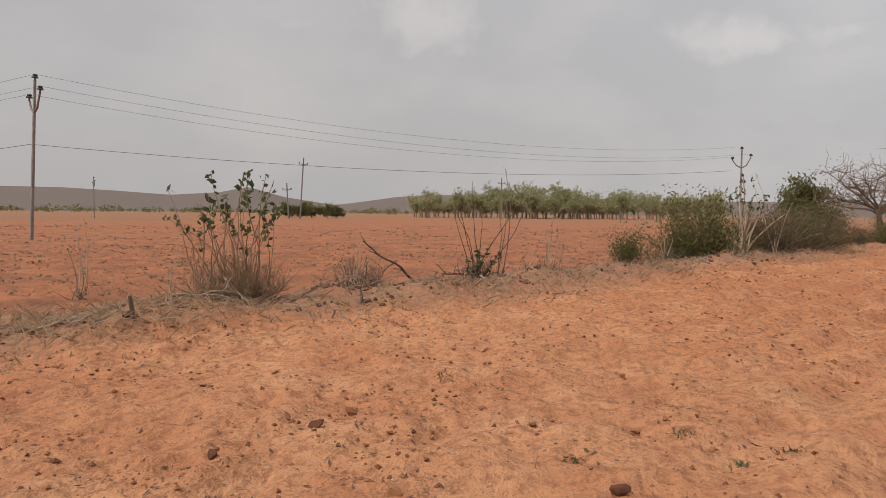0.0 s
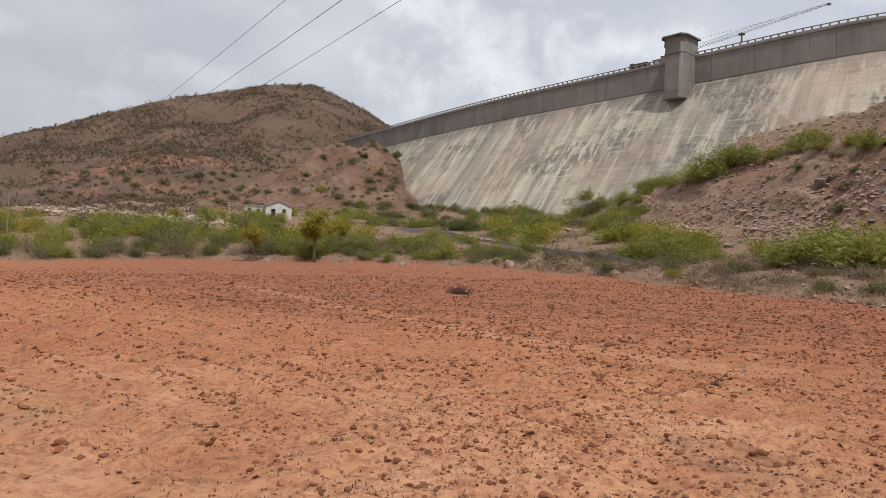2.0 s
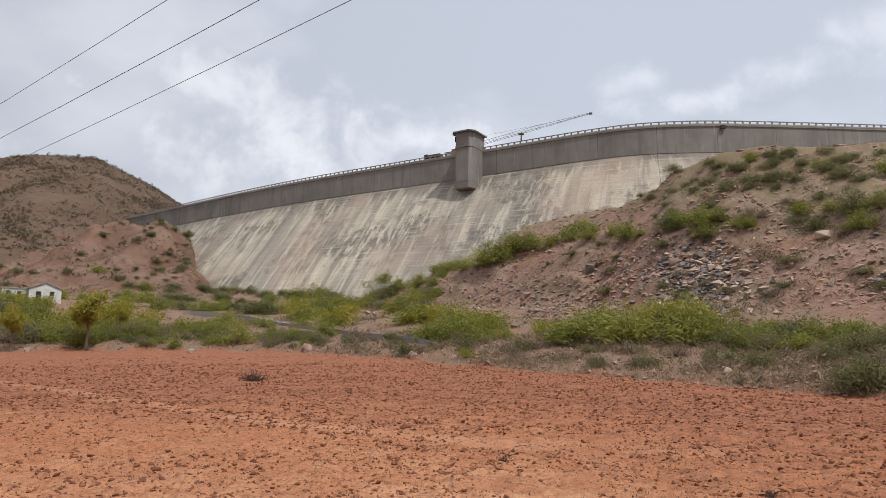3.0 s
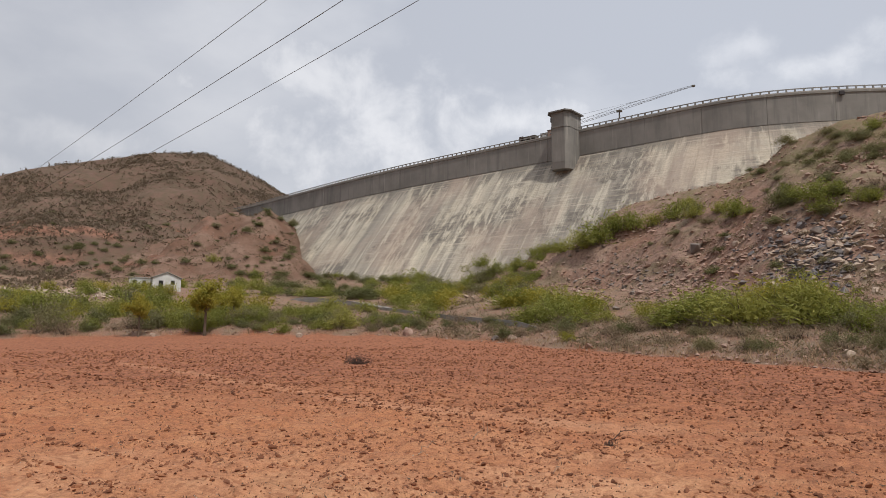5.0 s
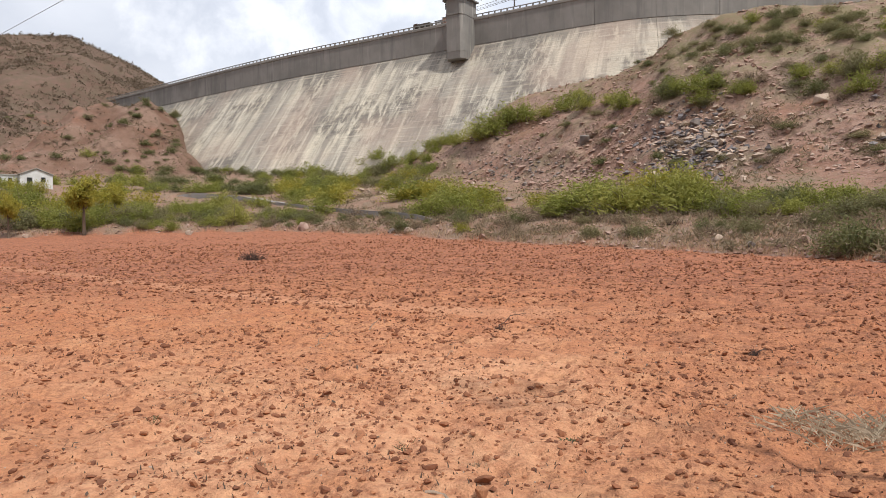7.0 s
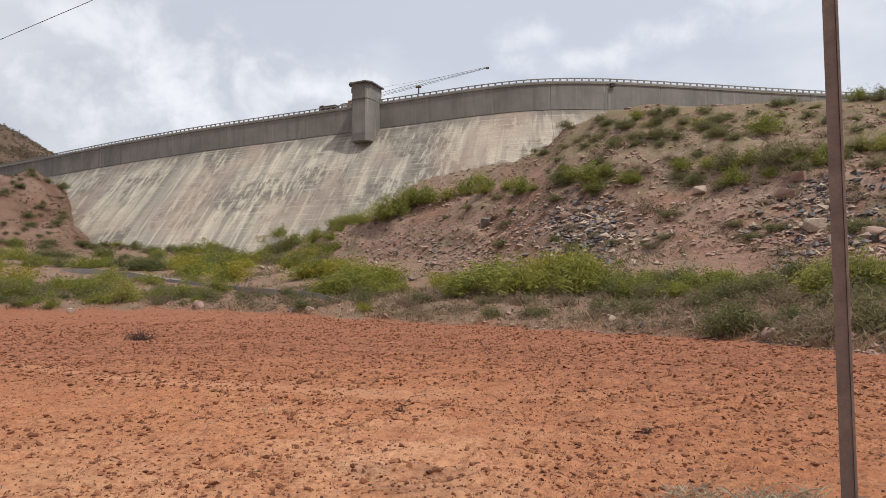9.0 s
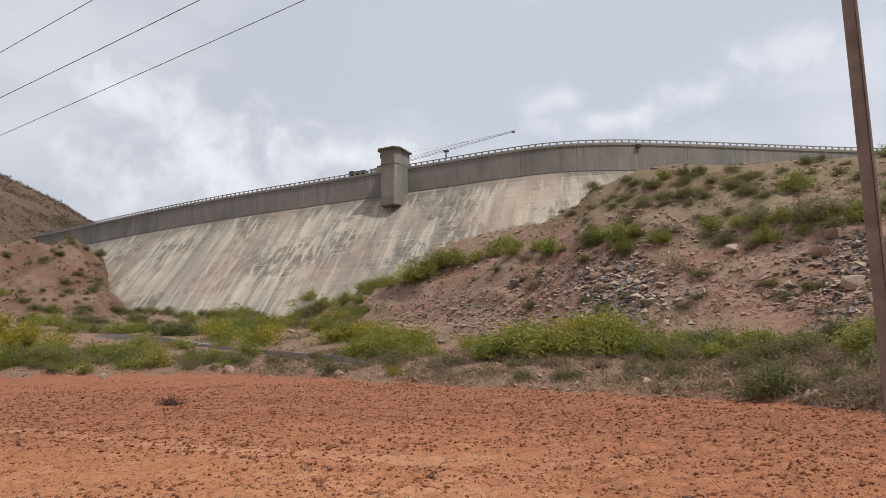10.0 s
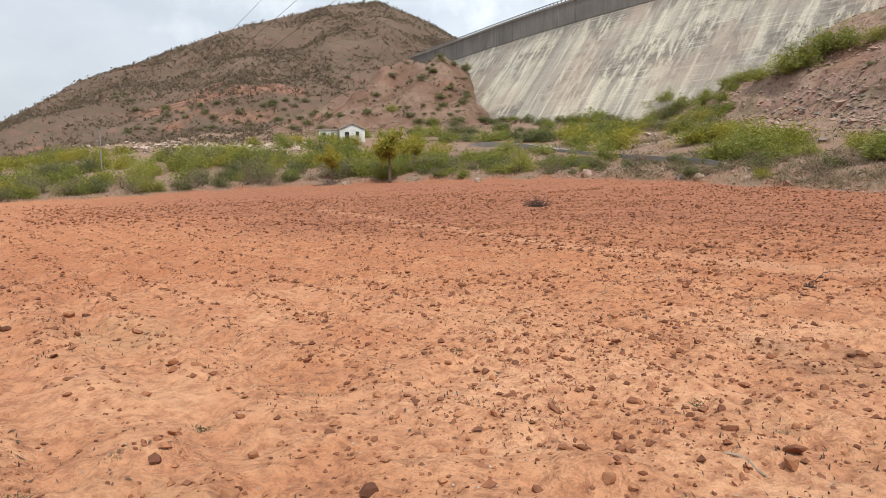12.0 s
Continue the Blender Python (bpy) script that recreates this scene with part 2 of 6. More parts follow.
    c = k.mix(k.attr("cut"), c, k.mix(k.ramp(k.noise(0.5, 7, 0.7), (0.36, 0.7), (0.5, 0.0)), scree, (0.13, 0.085, 0.062)))
    hill = k.mix(k.ramp(k.noise(0.035, 8, 0.65), (0.38, 0.0), (0.62, 1.0)), (0.132, 0.081, 0.061), (0.188, 0.117, 0.09))
    hill = k.mix(k.ramp(k.noise(0.3, 6, 0.7), (0.42, 0.7), (0.6, 0.0)), hill, (0.115, 0.092, 0.06))
    hill = k.mix(k.ramp(k.noise(0.018, 7, 0.7), (0.60, 0.0), (0.66, 0.8)), hill, (0.30, 0.135, 0.085))
    hill = k.mix(k.attr("ledge"), hill, k.mix(k.ramp(k.noise(0.4, 6, 0.7), (0.4, 0.0), (0.55, 1.0)), (0.14, 0.075, 0.052), (0.29, 0.152, 0.106)))
    # haze over the far hills is mixed into their colour as grey
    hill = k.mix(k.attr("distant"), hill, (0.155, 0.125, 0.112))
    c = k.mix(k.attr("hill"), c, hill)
    bump = k.math("ADD", k.math("ADD", fine, k.math("MULTIPLY", crumb, 0.35)), k.math("MULTIPLY", k.noise(2.2, 6, 0.6), 2.0))
    return k.done(c, bump, 0.07, 1.0)


def concrete_face_material():
    """Spillway face: pale weathered concrete, lift lines, dark and lime streaks running down."""
    k = Mat("streaked_concrete", 0.92, 0.2)
    uv = k.t.nodes.new("ShaderNodeAttribute")
    uv.attribute_name = "along_down"
    at = uv.outputs["Vector"]

    def scaled(sx, sy):
        n = k.t.nodes.new("ShaderNodeMapping")
        n.inputs["Scale"].default_value = (sx, sy, 1)
        k.t.links.new(at, n.inputs["Vector"])
        return n.outputs[0]

    down = k.t.nodes.new("ShaderNodeSeparateXYZ")
    k.t.links.new(at, down.inputs[0])
    down = down.outputs[1]
    c = k.mix(k.ramp(k.noise(0.045, 6, 0.62, at), (0.38, 0.0), (0.62, 1.0)), (0.60, 0.54, 0.425), (0.46, 0.42, 0.35))
    # broad grey bands and narrower streaks running down the slope
    c = k.mix(k.ramp(k.noise(0.085, 6, 0.6, scaled(1.0, 0.16)), (0.44, 0.0), (0.56, 0.85)), c, (0.31, 0.285, 0.25))
    c = k.mix(k.ramp(k.noise(0.36, 6, 0.62, scaled(1.0, 0.07)), (0.48, 0.0), (0.58, 0.75)), c, (0.235, 0.215, 0.19))
    c = k.mix(k.ramp(k.noise(0.30, 6, 0.6, scaled(1.1, 0.09)), (0.52, 0.0), (0.61, 0.6)), c, (0.72, 0.66, 0.535))
    # drips of different length from the ledge above
    drip = k.math("SUBTRACT", k.math("MULTIPLY", k.noise(0.33, 6, 0.65, scaled(1.0, 0.03)), 36.0), k.math("ADD", down, 13.0))
    c = k.mix(k.ramp(k.math("MULTIPLY", drip, 0.2), (0.0, 0.0), (0.7, 0.85)), c, (0.16, 0.15, 0.135))
    # dark growth in patches, broken up by the lifts
    patch = k.ramp(k.noise(0.055, 6, 0.66, scaled(1.0, 1.15)), (0.48, 0.0), (0.56, 1.0))
    broken = k.ramp(k.noise(0.55, 7, 0.72, scaled(1.0, 0.32)), (0.45, 0.0), (0.54, 0.9))
    c = k.mix(k.math("MULTIPLY", patch, broken), c, (0.155, 0.14, 0.125))
    # lift lines every 0.8 m, some weeping
    line = k.ramp(k.math("PINGPONG", down, 0.4), (0.0, 1.0), (0.09, 0.0))
    c = k.mix(k.math("MULTIPLY", line, k.ramp(k.noise(0.16, 5, 0.6, scaled(0.5, 2.0)), (0.42, 0.0), (0.62, 0.6))), c, (0.25, 0.225, 0.185))
    lift = k.ramp(k.noise(1.0, 5, 0.6, scaled(0.045, 1.3)), (0.50, 0.0), (0.62, 0.35))
    c = k.mix(lift, c, (0.36, 0.31, 0.24))
    c = k.mix(k.ramp(k.noise(1.0, 5, 0.6, scaled(0.06, 1.7)), (0.56, 0.0), (0.66, 0.45)), c, (0.68, 0.61, 0.50))
    c = k.mix(k.ramp(k.noise(0.035, 5, 0.55, scaled(1.0, 0.7)), (0.50, 0.0), (0.62, 0.5)), c, (0.47, 0.36, 0.29))
    c = k.mix(k.ramp(k.noise(2.2, 6, 0.75, scaled(0.7, 0.7)), (0.40, 0.35), (0.52, 0.0)), c, (0.30, 0.27, 0.23))
    return k.done(c, k.noise(0.8, 8, 0.7, scaled(0.4, 1.4)), 0.35, 0.5)


def concrete_wall_material():
    k = Mat("grey_concrete", 0.9, 0.2)
    c = k.mix(k.ramp(k.noise(0.12, 6, 0.6), (0.35, 0.0), (0.65, 1.0)), (0.205, 0.195, 0.18), (0.275, 0.26, 0.24))
    s = k.noise(0.7, 6, 0.6, k.scaled(1.0, 1.0, 0.08))
    c = k.mix(k.ramp(s, (0.52, 0.0), (0.68, 0.6)), c, (0.155, 0.15, 0.145))
    w = k.noise(1.1, 4, 0.5, k.scaled(1.0, 1.0, 0.05))
    c = k.mix(k.ramp(w, (0.62, 0.0), (0.72, 0.55)), c, (0.40, 0.38, 0.34))
    return k.done(c, k.noise(1.5, 6, 0.6), 0.06, 0.4)


GROUND = ground_material()
FACE = concrete_face_material()
WALL = concrete_wall_material()
PALE = simple("pale_concrete", (0.42, 0.40, 0.36), (0.34, 0.32, 0.29), 0.4)


def clod_material():
    k = Mat("soil_clod", 0.95, 0.15)
    c = k.ramp(k.island(), (0.0, (0.145, 0.062, 0.038)), (0.5, (0.27, 0.113, 0.06)), (1.0, (0.45, 0.21, 0.108)))
    n = k.noise(30.0, 5, 0.6)
    c = k.mix(k.ramp(n, (0.36, 0.5), (0.55, 0.0)), c, (0.17, 0.08, 0.05))
    return k.done(c, n, 0.012, 0.8)


CLOD = clod_material()
ROCK = simple("broken_rock", (0.30, 0.255, 0.225), (0.155, 0.13, 0.12), 1.2)
BLUE_ROCK = simple("blasted_rock", (0.25, 0.225, 0.225), (0.10, 0.088, 0.09), 0.7)
PINK_ROCK = simple("pinkish_rock", (0.46, 0.33, 0.27), (0.29, 0.175, 0.13), 1.0)
BARK = simple("dry_bark", (0.22, 0.165, 0.12), (0.12, 0.09, 0.07), 5.0)
DEAD = simple("bleached_dead_wood", (0.40, 0.31, 0.23), (0.26, 0.19, 0.14), 6.0)
TWIG = simple("dark_twig", (0.11, 0.075, 0.06), (0.065, 0.045, 0.04), 8.0)
STRAW = foliage("dry_grass", (0.33, 0.215, 0.13), (0.56, 0.41, 0.27), (0.48, 0.34, 0.22))
STEEL = simple("rusty_steel", (0.29, 0.225, 0.195), (0.20, 0.16, 0.14), 7.0, 0.7, 0.003, 0.35, 0.1)
POST = simple("weathered_pole_concrete", (0.30, 0.28, 0.26), (0.22, 0.20, 0.19), 3.0)
WIRE = simple("bare_wire", (0.10, 0.095, 0.09), (0.07, 0.07, 0.07), 3.0, 0.5, 0.001, 0.4, 0.6)
PORCELAIN = simple("dark_porcelain", (0.045, 0.03, 0.028), (0.03, 0.025, 0.025), 9.0, 0.35, 0.001, 0.5)
WHITEWASH = simple("whitewash", (0.74, 0.74, 0.73), (0.62, 0.61, 0.59), 0.8)
# near-black boxes on the walls: shade inside openings, put into the colour
DARK_HOLE = simple("unlit_opening", (0.025, 0.025, 0.025), (0.04, 0.038, 0.035), 1.0)
ROOFING = simple("roof_slab", (0.25, 0.235, 0.22), (0.16, 0.15, 0.145), 0.8)
ASPHALT = simple("worn_grey_lane", (0.36, 0.34, 0.325), (0.28, 0.265, 0.255), 0.6)
RAILING = simple("painted_railing", (0.36, 0.35, 0.33), (0.25, 0.245, 0.235), 0.7)
CRANE = simple("crane_steel", (0.17, 0.15, 0.12), (0.11, 0.10, 0.09), 1.0, 0.6)
GREEN = foliage("feathery_green_leaves", (0.16, 0.178, 0.036), (0.335, 0.345, 0.082), (0.38, 0.355, 0.085))
YELLOW = foliage("yellow_green_leaves", (0.20, 0.20, 0.03), (0.40, 0.37, 0.06), (0.42, 0.35, 0.06))
OLIVE = foliage("dull_olive_leaves", (0.10, 0.11, 0.04), (0.235, 0.235, 0.10), (0.29, 0.245, 0.13))
BROWN = foliage("dry_brown_scrub", (0.20, 0.15, 0.10), (0.35, 0.27, 0.18), (0.38, 0.29, 0.19))
WAXY = foliage("grey_green_waxy_leaves", (0.055, 0.075, 0.035), (0.12, 0.15, 0.07), (0.12, 0.13, 0.06))

# ---- the lie of the land ----
RNG = np.random.default_rng(7)


def vnoise(x, y, seed=0):
    """Smooth value noise in 0..1 on a unit lattice."""
    xi, yi = np.floor(x), np.floor(y)
    u, v = x - xi, y - yi
    u, v = u * u * (3 - 2 * u), v * v * (3 - 2 * v)

    def h(a, b):
        s = np.sin(a * 127.1 + b * 311.7 + seed * 74.7) * 43758.5453
        return s - np.floor(s)

    low = h(xi, yi) * (1 - u) + h(xi + 1, yi) * u
    top = h(xi, yi + 1) * (1 - u) + h(xi + 1, yi + 1) * u
    return low * (1 - v) + top * v


def fbm(x, y, octaves=4, seed=0):
    return sum((vnoise(x * 2**k + 17 * k, y * 2**k + 31 * k, seed + k) - 0.5) / 2**k for k in range(octaves))


def smooth(x, a, b):
    s = np.clip((x - a) / (b - a), 0, 1)
    return s * s * (3 - 2 * s)


def tan_deg(e):
    return np.tan(np.radians(e))


def field_edge(b):
    """How far the ploughed field reaches, by bearing."""
    return np.interp(b, [-80, -74, -70, -65, -46, -33, -20, -11.5, -5, 2, 11.5, 18, 26, 33, 60], [62, 70, 84, 92, 100, 93, 85, 75, 66, 58, 50, 45, 39, 31, 24])


def field_rise(y):
    return 2.4 * (np.clip(y - 20, 0, 62) / 60) ** 2.4


def bund_distance(x, y):
    """Signed distance from the middle of the low bank that parts the two fields; positive towards the near field."""
    return ((y + 6.8) + 0.454 * (x + 8)) / math.hypot(1, 0.454)


def parts_of_land(x, y):
    r, b = np.hypot(x, y), np.degrees(np.arctan2(x, y))
    rough = fbm(x / 14, y / 14, 5, 3)
    edge = field_edge(b)
    flat = field_rise(y) * smooth(b, -82, -66) * smooth(-b, -75, -55)
    # valley floor climbing to the foot of the dam
    k = np.interp(b, [-76, -66, -55, -45, -20, -5, 8, 20, 34, 60, 80], [0.0, 0.035, 0.085, 0.125, 0.142, 0.13, 0.12, 0.13, 0.135, 0.1, 0.0])
    past = np.clip(r - edge, 0, 240 - edge)
    valley = flat + k * past + rough * 1.6 * smooth(past, 4, 30) * smooth(b, -80, -60)
    valley = valley + 0.35 * smooth(past, 0.0, 1.5) * smooth(b, -66, -50) * smooth(-b, -70, -50) * (0.6 + fbm(x / 2.5, y / 2.5, 3, 5))
    # spoil bank against the right half of the dam
    top = np.interp(b, [-16, -12.5, -9, -5, 0.5, 4, 8, 11, 12.5, 16, 19, 25, 34, 50, 70], [4, 6.2, 7.3, 8.0, 11.0, 11.9, 12.5, 13.8, 15.1, 16.1, 16.3, 15.7, 15.0, 13, 1])
    toe = np.interp(b, [-16, -5, 4, 11, 24, 31, 60], [190, 135, 108, 84, 70, 62, 52])
    crown = np.interp(b, [-16, -5, 4, 11, 19, 34, 60], [205, 176, 166, 158, 152, 160, 150])
    toe_z, crown_z = field_rise(toe * np.cos(np.radians(b))) + k * np.clip(toe - edge, 0, None), EYE + crown * tan_deg(top)
    s = np.clip((r - toe) / (crown - toe), 0, 1.25)
    bank = toe_z + (crown_z - toe_z) * np.where(s < 1, s - 0.05 * np.sin(6.28 * s * 1.5), 1 + 0.15 * (s - 1))
    bank = bank + 3.2 * fbm(x / 9, y / 9, 5, 11) * smooth(s, 0.02, 0.2) * (1 - 0.75 * smooth(s, 0.85, 1.0))
    bank = bank + 0.55 * np.sin(6.28 * (s * 6 + 1.2 * fbm(x / 25, y / 25, 3, 13))) * smooth(s, 0.1, 0.3) * (1 - smooth(s, 0.75, 0.95))
    bank = np.where((b > -16) & (b < 75) & (r > toe), bank, -50)
    # hill beyond the left end of the dam
    crest = np.interp(b, [-74, -66, -64.6, -60.5, -56, -51, -46.5, -42, -38, -34, -30, -27.8, -22, -10, 20], [-1.5, 0.8, 2.1, 5.2, 7.9, 9.9, 11.8, 13.1, 14.1, 14.4, 12.9, 11.8, 9, 3, 0])
    far = 430.0
    s = np.clip((r - 205) / (far - 205), 0, 2.2)
    shape = np.where(s < 1, s**0.9, np.cos(np.clip(s - 1, 0, 1.2) * 1.3))
    hill = (EYE + far * tan_deg(crest)) * shape + fbm(x / 40, y / 40, 5, 21) * 9 * smooth(s, 0.05, 0.3) * (1 - 0.8 * smooth(s, 0.8, 1.0))
    hill = np.where((b > -74) & (b < 20) & (r > 205), hill, -50)
    # cut and tip beside the left abutment
    tip_top = np.interp(b, [-43, -40.5, -38, -36, -34, -31, -28.5, -26.9, -26.2, -25.4, -24], [3, 5.2, 6.5, 7.5, 8.8, 10.3, 10.5, 9.9, 7.6, 6.0, 4])
    s = np.clip((r - 205) / (262 - 205), 0, 1.6)
    tip_z = EYE + 262 * tan_deg(tip_top)
    tip = 17 + (tip_z - 17) * np.where(s < 1, s, 1 - 0.15 * (s - 1)) + fbm(x / 11, y / 11, 5, 31) * 6.5 * smooth(s, 0, 0.3)
    tip = np.where((b > -43) & (b < -24) & (r > 205), tip, -50)
    # far hills on the horizon
    far_top = np.interp(b, [-180, -150, -141, -137.6, -133.6, -130, -127.8, -125, -121, -118, -116, -113, -106, -95, -80, -60, 40, 180], [1.2, 1.6, 1.6, 1.45, 1.2, 1.45, 1.9, 1.15, 0.55, 0.95, 1.25, 1.45, 1.4, 1.1, 0.9, 0.9, 0.8, 1.2])
    s = np.clip((r - 1500) / 1100, 0, 2)
    distant = np.where(r > 1500, (EYE + 2600 * tan_deg(far_top)) * np.where(s < 1, s * s * (3 - 2 * s), 1), -50)
    # bank between the fields
    d = bund_distance(x, y)
    along = smooth(-x, -6, 3) * (1 - smooth(r, 160, 220))
    bund = np.exp(-((d + 0.3) / 1.25) ** 2) * along * (0.24 + 0.25 * fbm(x / 1.3, y / 1.3, 3, 41))
    return r, b, edge, past, valley, bank, hill, tip, distant, bund


def furrow_phase(x, y):
    """Plough lines run away from the standing point towards the hill's left foot."""
    return (x * 0.42 + y * 0.907) * 6.8 + 2.0 * fbm(x / 6, y / 6, 2, 51)


def height(x, y):
    x, y = np.asarray(x, float), np.asarray(y, float)
    r, b, edge, past, valley, bank, hill, tip, distant, bund = parts_of_land(x, y)
    z = np.maximum.reduce([valley, bank, hill, tip, distant]) + bund
    near = 1 - smooth(r, 30, 60)
    ridges = 0.05 * np.sin(furrow_phase(x, y)) * (0.35 + 0.65 * smooth(-b, 25, 60)) * smooth(b, -100, -84)
    tilth = 0.11 * fbm(x / 0.33, y / 0.33, 4, 61) + 0.05 * fbm(x / 2.3, y / 2.3, 2, 62)
    return z + (ridges * smooth(r, 1, 6) * (1 - smooth(r, 55, 85)) + tilth * near) * (past <= 0)


def on_ground(x, y):
    return Vector((x, y, float(height(x, y))))


def seen_at(bearing, elevation, limit=900.0):
    """The first place of the land in that direction from the standing point."""
    r = np.geomspace(20 if elevation > -3 else 3, limit, 900)
    w = way(bearing, 0)
    z = height(r * w.x, r * w.y)
    hit = np.nonzero(z >= EYE + r * tan_deg(elevation))[0]
    n = hit[0] if len(hit) else len(r) - 1
    return Vector((r[n] * w.x, r[n] * w.y, z[n]))


def mesh_from(name, verts, faces, material, smooth_shade=False):
    me = bpy.data.meshes.new(name)
    me.from_pydata(np.asarray(verts).tolist(), [], faces if isinstance(faces, list) else np.asarray(faces).tolist())
    me.materials.append(material)
    if smooth_shade:
        me.polygons.foreach_set("use_smooth", [True] * len(me.polygons))
    me.update()
    return me


def child(name, me, parent, label=""):
    ob = new(name, me)
    ob.parent = parent
    return tagged(ob, label)


def thing(name, place, label, category, group="", kind="", turn=0.0):
    ob = new(name)
    ob.matrix_world = Matrix.Translation(place) @ Matrix.Rotation(turn, 4, "Z")
    return tagged(ob, label, category, group, kind)


# heights of sight of the bare scar along the hillside
SCAR = (5.0, 5.6, 6.6, 7.5, 8.2, 7.9, 7.4)


def build_ground():
    bearings = np.r_[np.arange(-180, -150, 2.0), np.arange(-150, 42, 0.32), np.arange(42, 180, 2.0)]
    radii = np.r_[0.0, np.geomspace(1.2, 30, 320), np.geomspace(30.4, 120, 100), np.geomspace(121.5, 480, 140), np.geomspace(490, 4800, 40)]
    bb, rr = np.meshgrid(np.radians(bearings), radii[1:], indexing="ij")
    x, y = (rr * np.sin(bb)).ravel(), (rr * np.cos(bb)).ravel()
    z = height(x, y)
    r, b, edge, past, valley, bank, hill, tip, distant, bund = parts_of_land(x, y)
    n, m = len(bearings), len(radii) - 1
    i, j = np.meshgrid(np.arange(n), np.arange(m - 1), indexing="ij")
    i2 = (i + 1) % n
    quads = np.stack([i * m + j, i * m + j + 1, i2 * m + j + 1, i2 * m + j], -1).reshape(-1, 4)[:, ::-1]
    verts = np.c_[x, y, z]
    verts = np.r_[verts, [[0, 0, float(height(0.0, 0.0))]]]
    faces = quads.tolist() + [[len(verts) - 1, (k + 1) % n * m, k * m] for k in range(n)]
    me = mesh_from("ground", verts, faces, GROUND, True)
    jag = fbm(x / 3, y / 3, 3, 71)
    verge = smooth(r - edge + jag * 3, -0.8, 1.6) * smooth(b, -76, -68)
    d = bund_distance(x, y)
    verge = np.maximum(verge, np.exp(-((d + 0.4 + jag) / 1.3) ** 4) * smooth(-x, -6, 2) * 0.5)
    spoil = np.maximum((bank > valley) & (bank > hill), (tip > hill) & (tip > valley)).astype(float)
    rocky = smooth(hill - np.maximum(valley, np.maximum(bank, tip)), -1, 1)
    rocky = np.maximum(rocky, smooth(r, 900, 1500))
    furrow = np.interp(b, [-60, -40, -12, 10, 33], [38, 22, 15, 12, 9])
    far_soil = smooth(r + 14 * fbm(x / 9, y / 9, 3, 81), furrow - 7, furrow + 18) * smooth(b, -68, -42)
    sight = np.degrees(np.arctan2(z - EYE, np.maximum(r, 1)))
    shelf = np.interp(b, [-56, -53, -49, -46.5, -42.5, -41, -39], SCAR)
    wander = sight - shelf + 0.35 * fbm(x / 14, y / 14, 3, 87)
    ledge = smooth(wander, -0.75, -0.5) * smooth(-wander, -0.10, 0.0) * smooth(b, -55, -52) * smooth(-b, 38.5, 41) * smooth(fbm(x / 16, y / 16, 3, 88), -0.25, 0.0) * (r > 200)
    foot = np.exp(-((sight - np.interp(b, [-54, -47, -41], [4.0, 5.3, 5.5]) + 0.8 * fbm(x / 18, y / 18, 3, 89)) / 0.45) ** 2) * smooth(b, -54, -49) * smooth(-b, 37, 40) * smooth(fbm(x / 13, y / 13, 3, 90), -0.1, 0.12) * (r > 200)
    ledge = np.maximum(ledge, 0.85 * foot)
    ploughed = (past <= 0) & (d > 1.0)
    tilled = smooth(r + 12 * fbm(x / 7, y / 7, 3, 82), furrow - 6, furrow + 10) * smooth(b, -72, -50) * ploughed
    crust = (1 - smooth(r + 6 * fbm(x / 4, y / 4, 3, 83), 4.5, 15)) * smooth(-b, -26, 6) * (0.4 + 0.6 * smooth(b, -80, -52)) * ploughed
    way_along = np.interp(x, [-34, -23.5, -13, -8.5, -5.3, -0.5, 6], [41, 32, 23.6, 19.4, 17.2, 15.1, 13.6])
    track = np.exp(-((y - way_along + 1.2 * fbm(x / 5, y / 5, 3, 84)) / 0.75) ** 2) * smooth(x, -34, -26) * smooth(-x, -6, 0) * (0.45 + 0.9 * np.clip(0.5 + fbm(x / 1.5, y / 1.5, 3, 85), 0, 1))
    grassy = smooth(sight + 2.5 * fbm(x / 12, y / 12, 3, 86), 10.4, 12.4) * (b > 2) * (r > 60)
    # distant: share of haze grey in the far hills' colour
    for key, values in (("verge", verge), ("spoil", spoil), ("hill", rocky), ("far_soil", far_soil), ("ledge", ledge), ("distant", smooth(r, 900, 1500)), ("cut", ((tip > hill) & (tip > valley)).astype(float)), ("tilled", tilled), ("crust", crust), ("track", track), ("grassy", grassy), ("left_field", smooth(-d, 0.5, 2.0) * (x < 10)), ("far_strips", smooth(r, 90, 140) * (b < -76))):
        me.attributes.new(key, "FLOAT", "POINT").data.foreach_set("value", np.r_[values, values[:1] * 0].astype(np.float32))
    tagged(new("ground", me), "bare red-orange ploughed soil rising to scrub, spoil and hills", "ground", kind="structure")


build_ground()

# ---- the dam ----
CREST, LEDGE = 62.0, 54.7


def dam_line():
    p = np.array([(-190, 294), (-153, 272), (-85, 230), (-32, 204.5), (0, 189), (15.5, 181.3), (30, 175.8), (46, 174.8), (68, 177.6), (102, 183), (126, 186), (220, 197)], float)
    for _ in range(3):
        q = np.r_[p[:1], np.stack([p[:-1] * 0.75 + p[1:] * 0.25, p[:-1] * 0.25 + p[1:] * 0.75], 1).reshape(-1, 2), p[-1:]]
        p = q
    s = np.r_[0, np.cumsum(np.hypot(*np.diff(p, axis=0).T))]
    return p, s


LINE, LENGTHS = dam_line()


